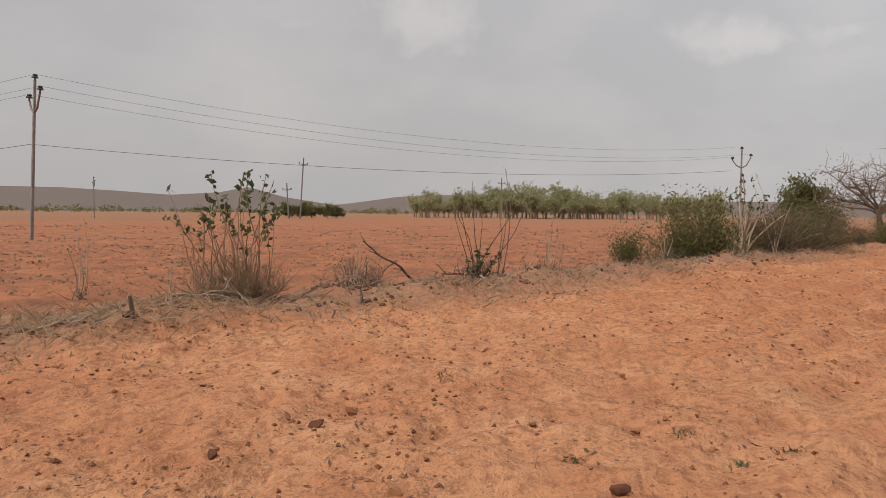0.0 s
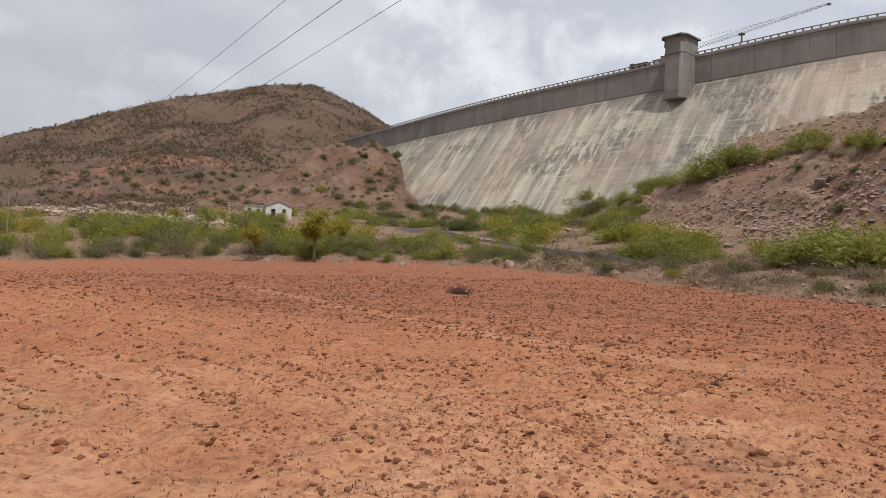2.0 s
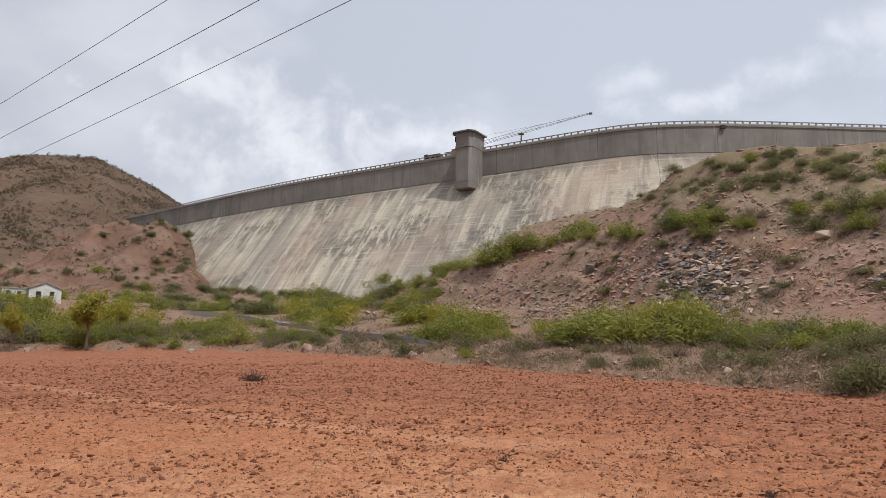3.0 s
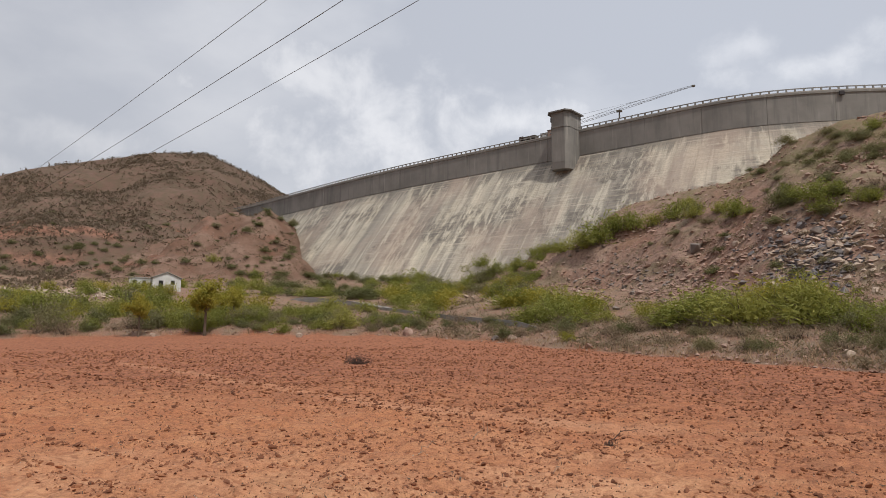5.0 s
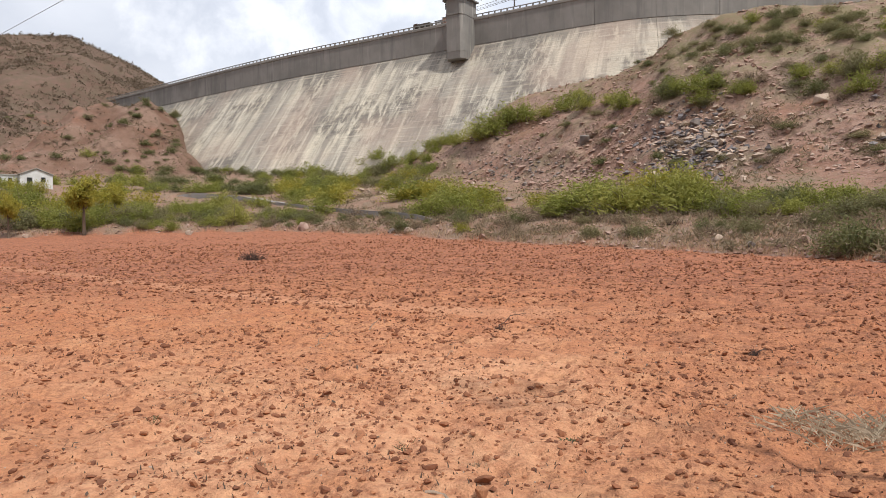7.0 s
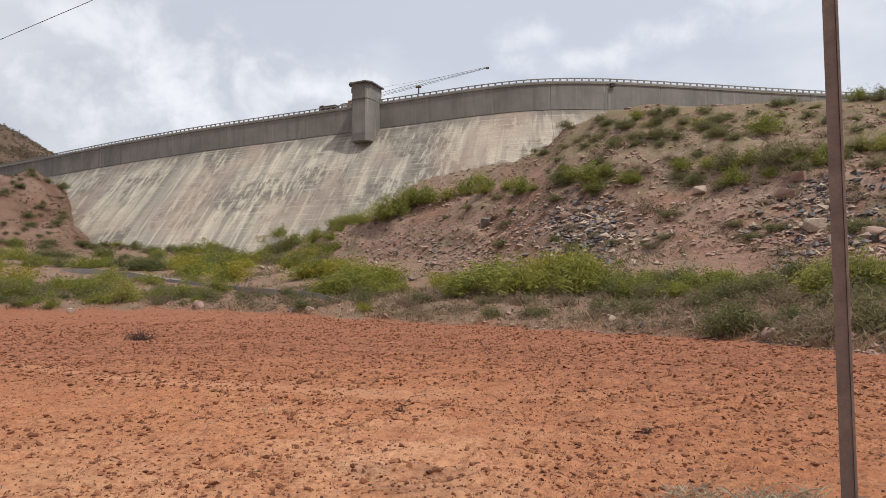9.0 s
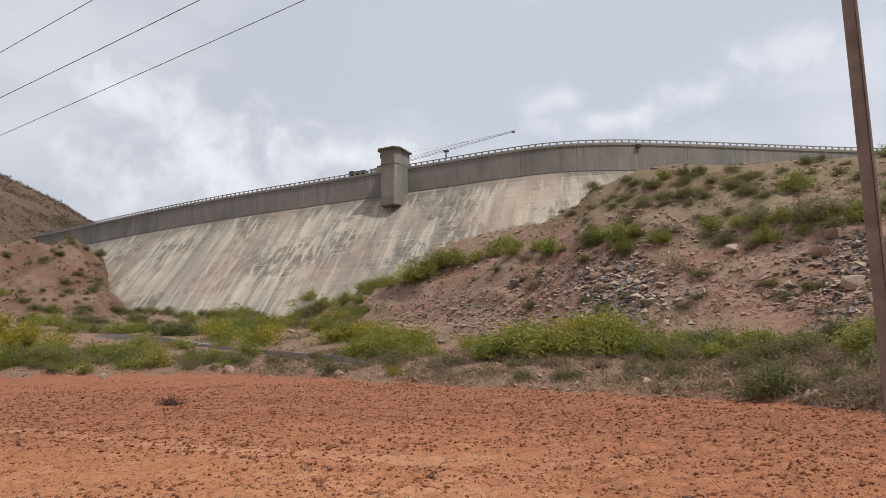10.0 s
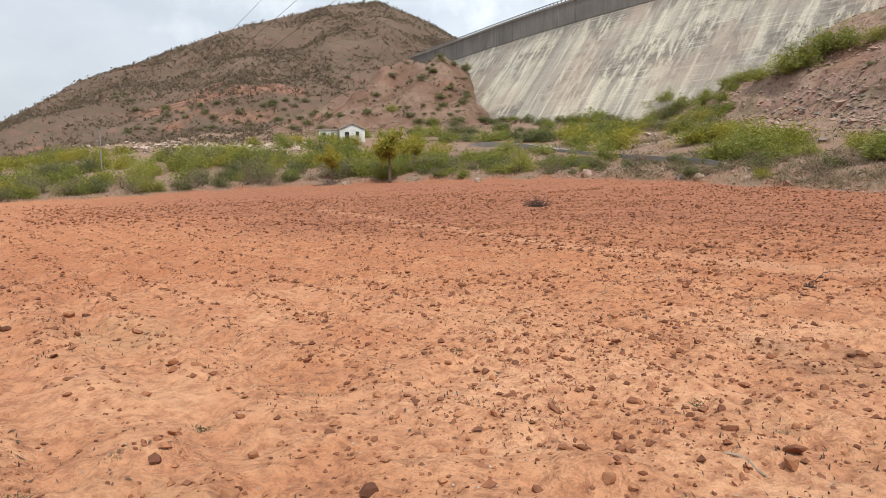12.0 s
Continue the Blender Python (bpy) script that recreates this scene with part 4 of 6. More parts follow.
row_of(OLIVE_BUSH + GREEN_BUSH, [(21.5, 11.0, 2.4), (23.4, 11.0, 2.2), (25.0, 10.9, 3.4), (26.4, 11.0, 2.4), (28.2, 10.8, 3.8), (29.8, 11.3, 2.4), (31.5, 11.0, 2.4), (33.6, 11.2, 2.4), (35.2, 11.0, 2.4), (27.6, 13.2, 3.6), (28.4, 15.1, 2.6), (22.8, 14.3, 2.4), (24.2, 14.4, 2.2), (18.2, 15.2, 2.6), (19.6, 15.4, 2.6), (17.0, 14.6, 2.4), (21.0, 15.3, 2.4), (33.8, 14.8, 3.2), (35.2, 14.6, 3.0)], BANK, 122, 1.0)
strewn(SCRUB + OLIVE_BUSH, 80, 2, 36, 5.0, 15.3, 1.0, 2.3, BANK, 123, (0.5, 0.9))
strewn(SCRUB, 40, 4, 36, 4.0, 15.5, 0.6, 1.5, BANK, 124)
strewn(SCRUB + OLIVE_BUSH, 70, 3, 36, 10.8, 15.6, 0.8, 1.9, BANK, 128, (0.5, 0.9))
strewn(GREEN_BUSH + OLIVE_BUSH, 18, 5, 36, 9.6, 11.2, 1.6, 2.8, BANK, 125)
thicket(OLIVE_BUSH, 14, 16, 36, 13.0, 15.2, 1.5, 2.5, "olive_thicket", "olive thorn scrub along the top of the spoil bank", 126)
row_of(GREEN_BUSH, [(-12.4, 5.7, 3.4), (-11.2, 6.1, 3.6), (-10.2, 6.5, 3.2), (-9.2, 6.8, 3.6), (-8.0, 7.0, 3.4), (-7.0, 7.2, 3.0), (-6.0, 7.4, 3.4), (-5.2, 7.6, 3.2), (-12.0, 4.9, 3.4), (-10.6, 5.3, 3.4), (-8.6, 5.7, 3.2), (-7.2, 6.0, 3.0)], BANK, 127, 0.85)
thicket(OLIVE_BUSH, 34, 9, 25, 13.2, 15.8, 1.2, 2.5, "olive_thicket", "olive thorn scrub below the dam wall", 129, (0.6, 0.95))
HILLFOOT = "bushes on the cut beside the dam"
strewn(SCRUB + OLIVE_BUSH, 62, -46, -25.5, 4.2, 10.0, 0.9, 2.4, HILLFOOT, 131, (0.5, 0.9))
thicket(OLIVE_BUSH, 30, -32, -25.4, 5.6, 10.0, 1.0, 2.6, "olive_thicket", "olive thorn scrub on the cut beside the dam", 134, (0.6, 0.9))
thicket(OLIVE_BUSH, 46, -54, -38, 4.2, 7.0, 1.2, 2.6, "olive_thicket", "olive thorn scrub on the lower hillside", 135, (0.6, 0.9))
row_of(GREEN_BUSH + OLIVE_BUSH, [(-25.2, 6.0, 3.2), (-25.6, 7.6, 2.8), (-26.2, 8.4, 2.6), (-26.9, 9.3, 2.8), (-23.8, 5.4, 3.2), (-27.8, 10.0, 2.6), (-29, 10.2, 2.2), (-33, 6.0, 3.0), (-41, 4.6, 2.6), (-22.0, 5.0, 3.0)], HILLFOOT, 132)

for b, r, w, t, kinds in [(24.6, 41.5, 2.3, 0.95, OLIVE_BUSH), (22.8, 42.5, 1.7, 0.9, SCRUB), (26.2, 41.0, 1.5, 0.8, OLIVE_BUSH), (31.6, 35.5, 1.9, 0.9, SCRUB), (33.4, 34.5, 2.0, 1.0, OLIVE_BUSH), (29.6, 38.0, 1.5, 0.8, SCRUB), (20.4, 45.5, 1.3, 0.7, SCRUB), (-4.4, 67.5, 1.1, 1.0, YELLOW_BUSH), (-0.6, 63.5, 1.0, 0.7, SCRUB), (-22.6, 90, 3.0, 0.95, GREEN_BUSH), (-24.6, 91, 1.9, 0.8, GREEN_BUSH), (-55.5, 101, 2.2, 1.0, OLIVE_BUSH), (-48.8, 101, 2.4, 1.0, SCRUB)]:
    put(kinds[0], on_ground(r * math.sin(radians(b)), r * math.cos(radians(b))), w, t, group=EDGE)
BANKSIDE = "brush on the bank between the fields"
rng = np.random.default_rng(141)
for b, r, w, kind in [(-97.3, 20.5, 0.75, 0), (-92.6, 24.5, 1.6, 0), (-91.2, 25.5, 1.5, 0), (-86.8, 29, 1.5, 1), (-85.2, 31, 1.5, 1), (-83.8, 33, 1.5, 1), (-88.2, 30, 1.4, 1), (-82.4, 36, 0.9, 1), (-81.2, 38, 0.8, 1), (-79.6, 42, 1.1, 0), (-78.2, 46, 1.5, 0), (-77, 50, 1.5, 1), (-75.8, 54, 1.7, 0), (-74.6, 60, 1.8, 0), (-73.2, 66, 1.9, 0), (-72, 72, 2.1, 0), (-84.5, 37, 1.5, 0), (-80.5, 46, 0.9, 1), (-76.8, 60, 2.3, 0), (-74, 74, 2.6, 0), (-71.5, 84, 2.6, 0), (-93.4, 24, 0.8, 0), (-87.5, 31, 1.3, 1), (-86, 33, 1.3, 1), (-84.6, 34, 1.3, 0), (-83, 38, 1.5, 1), (-79, 48, 1.6, 1), (-75.4, 64, 2.0, 1), (-73.4, 78, 2.4, 0)]:
    kinds = FINE_OLIVE if kind == 0 else FINE_SCRUB
    put(kinds[rng.integers(2)], on_ground(r * math.sin(radians(b)), r * math.cos(radians(b))), w * 1.15, rng.uniform(0.9, 1.2) if kind else rng.uniform(1.15, 1.4), rng, group=BANKSIDE)


def tree_at(proto, b, r, tall, wide=1.0, group="", label=""):
    p = on_ground(r * math.sin(radians(b)), r * math.cos(radians(b)))
    m = Matrix.Translation(p - Vector((0, 0, 0.1))) @ Matrix.Rotation(RNG.uniform(0, 6.28), 4, "Z") @ Matrix.Diagonal((tall * wide, tall * wide, tall, 1))
    tagged(copy_thing(proto, m), label, group=group)


tree_at(SHADE_TREE, -84.5, 78, 5.9, 0.8)
tree_at(SHADE_TREE, -76.8, 80, 4.6, 0.8)
tree_at(BARE_TREE, -79.9, 56, 6.6, 1.05)
tree_at(THORN_TREE, -33.3, 92.3, 7.4, 0.8)
tree_at(THORN_TREE, -38.0, 94.5, 5.8, 0.62)
tree_at(THORN_TREE, -31.2, 103, 5.2, 0.7)
tree_at(SHADE_TREE, -75.5, 95, 4.6, 1.0)
tree_at(SHADE_TREE, -72.2, 110, 5.2, 1.1)
rng = np.random.default_rng(151)
for k in range(150):
    b = rng.uniform(-114.5, -90)
    tree_at(YOUNG_TREE, b, rng.uniform(212, 270), rng.uniform(6.0, 10.5) * (1.4 if k % 11 == 0 else 1.0), rng.uniform(0.7, 1.1), "row of young trees beyond the far field")
for b, r, t in [(-102.4, 225, 12.5), (-107, 230, 12), (-123.8, 170, 4.2), (-122.8, 172, 4.4), (-121.6, 172, 4.0), (-124.6, 170, 4.2), (-120.8, 175, 3.6)]:
    tree_at(YOUNG_TREE if t > 6 else SHADE_TREE, b, r, t, 0.9)
for p in (*GREEN_BUSH, *YELLOW_BUSH, *OLIVE_BUSH, *SCRUB, *FINE_OLIVE, *FINE_SCRUB, SHADE_TREE, YOUNG_TREE, THORN_TREE, BARE_TREE):
    for ob in (*p.children_recursive, p):
        bpy.data.objects.remove(ob)


def hill_scrub():
    """Thousands of small bushes that speckle the hill and the far ground, too small to tell apart."""
    rng = np.random.default_rng(161)
    n = 52000
    b, s = rng.uniform(-73, -20, n), np.sqrt(rng.uniform(0, 1, n))
    r = 150 + s * 285
    x, y = r * np.sin(np.radians(b)), r * np.cos(np.radians(b))
    keep = fbm(x / 22, y / 22, 3, 91) + rng.uniform(-0.4, 0.4, n) > -0.08
    keep &= ((r > 208) | ((b < -40) & (r > 165))) & ~((b > -42) & (b < -24) & (r < 275) & (rng.uniform(0, 1, n) < 0.8))
    x, y = x[keep], y[keep]
    z = height(x, y)
    per = 6
    w = 0.5 + 1.3 * rng.uniform(0, 1, len(x)) ** 2
    c = np.repeat(np.c_[x, y, z + 0.3 * w], per, 0) + rng.normal(0, 0.42, (len(x) * per, 3)) * np.repeat(w, per)[:, None] * (1, 1, 0.7)
    v, f = quads(c, np.repeat(w, per) * rng.uniform(0.3, 0.7, len(c)), 1.6, rng, plain=True)
    me = mesh_from("hill_scrub", v, f, HILL_LEAF)
    tagged(new("hill_scrub", me), "dull thorn scrub speckling the stony brown hillside", "scrub", kind="stuff")


def far_woods():
    """Dark dots of trees along the foot of the far hills."""
    rng = np.random.default_rng(163)
    n, per = 260, 40
    b, r = rng.uniform(-152, -114, n), rng.uniform(480, 1100, n)
    x, y = r * np.sin(np.radians(b)), r * np.cos(np.radians(b))
    w = rng.uniform(1.2, 3.4, n)
    c = np.repeat(np.c_[x, y, height(x, y) + 0.9 * w], per, 0) + rng.normal(0, 0.5, (n * per, 3)) * np.repeat(w, per)[:, None] * (1.2, 1.2, 0.8)
    v, f = quads(c, np.repeat(w, per) * rng.uniform(0.25, 0.5, len(c)), 1.6, rng, plain=True)
    tagged(new("far_woods", mesh_from("far_woods", v, f, OLIVE)), "scattered dark trees at the foot of far hills", "trees", kind="stuff")


far_woods()
BANK_LEAF = foliage("withered_weed", (0.17, 0.13, 0.078), (0.32, 0.255, 0.16), (0.26, 0.225, 0.125))
HILL_LEAF = foliage("hill_scrub_leaves", (0.13, 0.095, 0.066), (0.23, 0.172, 0.12), (0.19, 0.148, 0.098))
hill_scrub()


def grass_mesh(name, x, y, tall, lean, rng, material, width=0.012):
    """Single dry blades, leaning every way."""
    n = len(x)
    z = height(x, y) - 0.01
    a = rng.uniform(0, 6.28, n)
    tip = np.c_[x + np.cos(a) * lean * tall, y + np.sin(a) * lean * tall, z + tall * rng.uniform(0.5, 1.0, n)]
    side = np.c_[-np.sin(a), np.cos(a), 0 * a] * width
    foot = np.c_[x, y, z]
    mid = (foot + tip) * 0.5 + np.c_[0 * a, 0 * a, tall * 0.12]
    v = np.stack([foot - side, foot + side, mid + side * 0.8, tip, mid - side * 0.8], 1).reshape(-1, 3)
    f = (np.arange(n)[:, None] * 5 + np.arange(5)).tolist()
    return mesh_from(name, v, f, material)


def bank_grass():
    rng = np.random.default_rng(171)
    n = 19000
    t = rng.uniform(0, 1, n) ** 1.6
    x = 1.0 - 60 * t
    d = rng.normal(-0.2, 0.75, n)
    y = -6.8 - 0.454 * (x + 8) + d * 1.1
    keep = fbm(x / 1.6, y / 1.6, 3, 95) + rng.uniform(-0.35, 0.35, n) > -0.05
    x, y = x[keep], y[keep]
    me = grass_mesh("dry_grass", x, y, rng.uniform(0.05, 0.20, len(x)), rng.uniform(0.3, 1.6, len(x)), rng, STRAW, 0.007)
    tagged(new("dry_grass", me), "trampled straw-coloured grass on the field bank", "grass", kind="stuff")
    n = 11000
    b = rng.uniform(-70, 36, n)
    r = field_edge(b) + rng.uniform(0, 1, n) ** 1.7 * 20 + 0.2
    x, y = r * np.sin(np.radians(b)), r * np.cos(np.radians(b))
    me = grass_mesh("verge_grass", x, y, rng.uniform(0.2, 0.6, n), rng.uniform(0.2, 0.9, n), rng, STRAW, 0.03)
    tagged(new("verge_grass", me), "dry pale grass on the rough field verge", "grass", kind="stuff")


bank_grass()


def field_tufts():
    """Small withered tufts dotting the far field, beyond counting."""
    rng = np.random.default_rng(181)
    n = 5200
    b = rng.uniform(-150, -86, n)
    r = 11 + 70 * rng.uniform(0, 1, n) ** 1.3
    x, y = r * np.sin(np.radians(b)), r * np.cos(np.radians(b))
    keep = (bund_distance(x, y) < -1.5) & (fbm(x / 3.5, y / 3.5, 3, 185) + rng.uniform(-0.25, 0.25, n) > 0.02)
    x, y, r = x[keep], y[keep], r[keep]
    per = 8
    w = rng.uniform(0.04, 0.10, len(x)) * np.interp(r, [10, 60], [0.8, 1.6])
    c = np.repeat(np.c_[x, y, height(x, y) + 0.3 * w], per, 0) + rng.normal(0, 0.5, (len(x) * per, 3)) * np.repeat(w, per)[:, None] * (1, 1, 0.35)
    v, f = quads(c, np.repeat(w, per) * rng.uniform(0.2, 0.5, len(c)), 2.6, rng)
    v[:, 2] = np.maximum(v[:, 2], height(v[:, 0], v[:, 1]) + 0.003)
    tagged(new("weed_tufts", mesh_from("weed_tufts", v, f, BANK_LEAF)), "withered weed tufts dotting the stubble field", "weeds", kind="stuff")


field_tufts()


def bank_scrub():
    """Withered weeds and twiggy seedlings all over the spoil bank and the cut."""
    rng = np.random.default_rng(191)
    n = 17000
    b = np.r_[rng.uniform(-34, 37, n), rng.uniform(-45, -25, n // 3)]
    r = np.r_[field_edge(b[:n]) + 0.5 + rng.uniform(0, 1, n) ** 1.3 * 125, rng.uniform(195, 265, n // 3)]
    x, y = r * np.sin(np.radians(b)), r * np.cos(np.radians(b))
    keep = fbm(x / 7, y / 7, 3, 193) + rng.uniform(-0.3, 0.3, len(x)) > 0.04
    x, y = x[keep], y[keep]
    per = 9
    w = rng.uniform(0.25, 0.9, len(x))
    c = np.repeat(np.c_[x, y, height(x, y) + 0.25 * w], per, 0) + rng.normal(0, 0.45, (len(x) * per, 3)) * np.repeat(w, per)[:, None] * (1, 1, 0.6)
    v, f = quads(c, np.repeat(w, per) * rng.uniform(0.12, 0.3, len(c)), 3.5, rng, plain=True)
    tagged(new("bank_weeds", mesh_from("bank_weeds", v, f, BANK_LEAF)), "withered brown weeds over the spoil bank", "weeds", kind="stuff")


bank_scrub()


def bank_twigs():
    """Fine bleached twigs and prunings littering the bank between the fields."""
    rng = np.random.default_rng(197)
    paths = []
    for _ in range(1100):
        x = 1 - 30 * rng.uniform() ** 1.2
        y = -6.8 - 0.454 * (x + 8) + rng.normal(-0.1, 0.55)
        a, size = rng.normal(2.6, 0.7), rng.uniform(0.12, 0.55)
        d = np.array([math.cos(a), math.sin(a), rng.uniform(0.0, 0.3)]) * size
        p = np.array([(x, y, 0), (x + d[0] * 0.5, y + d[1] * 0.5, 0), (x + d[0], y + d[1], 0)]) + np.r_[np.zeros((1, 3)), rng.normal(0, 0.03, (2, 3))]
        p[:, 2] = height(p[:, 0], p[:, 1]) + (0.01, 0.03 + d[2] * 0.5, 0.02 + d[2])
        paths.append((p, 0.006, 0.003))
    v, f = tubes(paths, 3)
    tagged(new("twig_litter", mesh_from("twig_litter", v, f, DEAD)), "bleached twigs and prunings strewn on the bank", "twigs", kind="stuff")


bank_twigs()

# ---- stones and clods ----


def icosa():
    g = (1 + 5**0.5) / 2
    v = np.array([(-1, g, 0), (1, g, 0), (-1, -g, 0), (1, -g, 0), (0, -1, g), (0, 1, g), (0, -1, -g), (0, 1, -g), (g, 0, -1), (g, 0, 1), (-g, 0, -1), (-g, 0, 1)], float)
    f = np.array([(0, 11, 5), (0, 5, 1), (0, 1, 7), (0, 7, 10), (0, 10, 11), (1, 5, 9), (5, 11, 4), (11, 10, 2), (10, 7, 6), (7, 1, 8), (3, 9, 4), (3, 4, 2), (3, 2, 6), (3, 6, 8), (3, 8, 9), (4, 9, 5), (2, 4, 11), (6, 2, 10), (8, 6, 7), (9, 8, 1)])
    return v / np.linalg.norm(v[0]), f


ICO_V, ICO_F = icosa()


OCT_V = np.array([(1, 0, 0), (-1, 0, 0), (0, 1, 0), (0, -1, 0), (0, 0, 1), (0, 0, -1)], float)
OCT_F = np.array([(0, 2, 4), (2, 1, 4), (1, 3, 4), (3, 0, 4), (2, 0, 5), (1, 2, 5), (3, 1, 5), (0, 3, 5)])


def lumps(name, x, y, size, material, rng, squash=(0.45, 0.9), sink=0.25, jag=0.28, plain=False):
    """Many loose stones or clods in one mesh; plain ones have eight faces."""
    n = len(x)
    base_v, base_f = (OCT_V, OCT_F) if plain else (ICO_V, ICO_F)
    m = len(base_v)
    v = base_v[None] * (1 + rng.uniform(-jag, jag, (n, m, 1))) + rng.uniform(-jag, jag, (n, m, 3)) * 0.5
    v = v * np.stack([rng.uniform(0.7, 1.3, n), rng.uniform(0.6, 1.0, n), rng.uniform(*squash, n)], -1)[:, None]
    a, t = rng.uniform(0, 6.28, n), rng.normal(0, 0.35, n)
    c, s, ct, st = np.cos(a)[:, None], np.sin(a)[:, None], np.cos(t)[:, None], np.sin(t)[:, None]
    px, pz = v[..., 0] * ct - v[..., 2] * st, v[..., 0] * st + v[..., 2] * ct
    v = np.stack([px * c - v[..., 1] * s, px * s + v[..., 1] * c, pz], -1) * (size * 0.5)[:, None, None]
    v += np.stack([x, y, height(x, y) + size * (0.5 - sink) * 0.5], -1)[:, None]
    f = (base_f[None] + m * np.arange(n)[:, None, None]).reshape(-1, 3)
    return mesh_from(name, v.reshape(-1, 3), f, material)


def field_clods():
    rng = np.random.default_rng(201)
    def strew(n, far, small, large, power, plain, label):
        b = rng.uniform(-66, 36, n)
        r = 2.9 + far * rng.uniform(0, 1, n) ** 0.95
        x, y = r * np.sin(np.radians(b)), r * np.cos(np.radians(b))
        row = np.sin(furrow_phase(x, y)) * (0.08 + 0.62 * smooth(-b, 22, 45))
        dense = np.interp(b, [-66, -50, -30, -5], [0.45, 0.7, 0.85, 1.0]) * np.interp(r + 6 * smooth(b, -50, -15), [3, 6, 12, 20], [0.40, 0.6, 0.95, 1.0])
        keep = (rng.uniform(0, 1, n) < dense) & (fbm(x / 1.4, y / 1.4, 3, 97) + row + rng.uniform(-0.4, 0.4, n) > -0.05) & (r < field_edge(b) - 0.5)
        x, y, r = x[keep], y[keep], r[keep]
        size = (small + large * rng.uniform(0, 1, len(x)) ** power) * np.interp(r, [3, 12, 35, 80], [0.9, 1.35, 2.2, 3.2])
        tagged(new("clods", lumps("clods", x, y, size, CLOD, rng, (0.35, 0.75), 0.3, 0.34, plain)), label, "clods", kind="stuff")

    strew(4200, 11, 0.030, 0.060, 2.2, False, "crumbling red clods near a footpath")
    strew(44000, 30, 0.016, 0.032, 1.6, True, "fine red crumbs of ploughed soil")
    strew(30000, 76, 0.030, 0.065, 2.6, True, "dark red clods strewn over ploughed soil")
    n = 34000
    b = rng.uniform(-60, 36, n)
    r = 13 + 55 * rng.uniform(0, 1, n)
    x, y = r * np.sin(np.radians(b)), r * np.cos(np.radians(b))
    begin = np.interp(b, [-60, -40, -12, 10, 33], [40, 26, 17, 14, 11])
    keep = (r > begin + 8 * fbm(x / 5, y / 5, 2, 94)) & (r < field_edge(b) - 0.8) & (fbm(x / 1.8, y / 1.8, 3, 96) + rng.uniform(-0.4, 0.4, n) > -0.02)
    x, y, r = x[keep], y[keep], r[keep]
    size = (0.07 + 0.13 * rng.uniform(0, 1, len(x)) ** 2.2) * np.interp(r, [13, 40, 70], [0.75, 1.15, 1.5])
    tagged(new("clods", lumps("clods", x, y, size, CLOD, rng, (0.4, 0.8), 0.2, 0.38, True)), "coarse dark clods turned up by the plough", "clods", kind="stuff")
    n = 22000
    b = rng.uniform(-150, -58, n)
    r = 2.8 + 32 * rng.uniform(0, 1, n) ** 1.1
    x, y = r * np.sin(np.radians(b)), r * np.cos(np.radians(b))
    keep = fbm(x / 1.1, y / 1.1, 3, 98) + 0.08 * np.sin(furrow_phase(x, y)) + rng.uniform(-0.3, 0.3, n) > 0.12
    x, y = x[keep], y[keep]
    size = (0.018 + 0.055 * rng.uniform(0, 1, len(x)) ** 2.5) * np.interp(np.hypot(x, y), [3, 15, 30], [0.9, 1.2, 1.8])
    tagged(new("clods", lumps("clods", x, y, size, CLOD, rng, (0.35, 0.75), 0.3, 0.34, True)), "scattered brown clods on pale red soil", "clods", kind="stuff")
    n = 1500
    b = rng.uniform(-150, 36, n)
    r = 2.8 + 22 * rng.uniform(0, 1, n) ** 1.3
    x, y = r * np.sin(np.radians(b)), r * np.cos(np.radians(b))
    tagged(new("pebbles", lumps("pebbles", x, y, rng.uniform(0.012, 0.03, n), PALE_STONE, rng, plain=True)), "pale quartz pebbles lying on the red soil", "pebbles", kind="stuff")
    # short dark stubs of the last crop
    n = 15000
    b = rng.uniform(-70, 36, n)
    r = 2.8 + 17 * rng.uniform(0, 1, n) ** 0.9
    x, y = r * np.sin(np.radians(b)), r * np.cos(np.radians(b))
    keep = fbm(x / 1.2, y / 1.2, 3, 92) + rng.uniform(-0.25, 0.25, n) > 0.05
    x, y = x[keep], y[keep]
    me = grass_mesh("stubble", x, y, rng.uniform(0.02, 0.055, len(x)), rng.uniform(0.1, 0.8, len(x)), rng, LITTER, 0.006)
    tagged(new("stubble", me), "short dark stubs of an old crop in the soil", "stubble", kind="stuff")
    # leaf and chaff litter
    n = 26000
    b = rng.uniform(-150, 36, n)
    r = 2.6 + 34 * rng.uniform(0, 1, n) ** 0.9
    x, y = r * np.sin(np.radians(b)), r * np.cos(np.radians(b))
    keep = fbm(x / 0.9, y / 0.9, 3, 99) + rng.uniform(-0.2, 0.2, n) > 0.12
    x, y = x[keep], y[keep]
    c = np.c_[x, y, height(x, y) + 0.012]
    v, f = quads(c, rng.uniform(0.012, 0.034, len(c)) * np.interp(np.hypot(x, y), [3, 30], [0.8, 1.6]), 2.8, rng)
    v[:, 2] = height(v[:, 0], v[:, 1]) + 0.008 + np.abs(v[:, 2] - np.repeat(c[:, 2], 4)) * 0.35
    tagged(new("litter", mesh_from("litter", v, f, LITTER)), "dry leaf and stubble litter on the soil", "litter", kind="stuff")


PALE_STONE = simple("pale_pebble", (0.55, 0.45, 0.36), (0.42, 0.31, 0.24), 9.0)
LITTER = simple("dry_litter", (0.17, 0.11, 0.075), (0.085, 0.06, 0.045), 6.0)
field_clods()


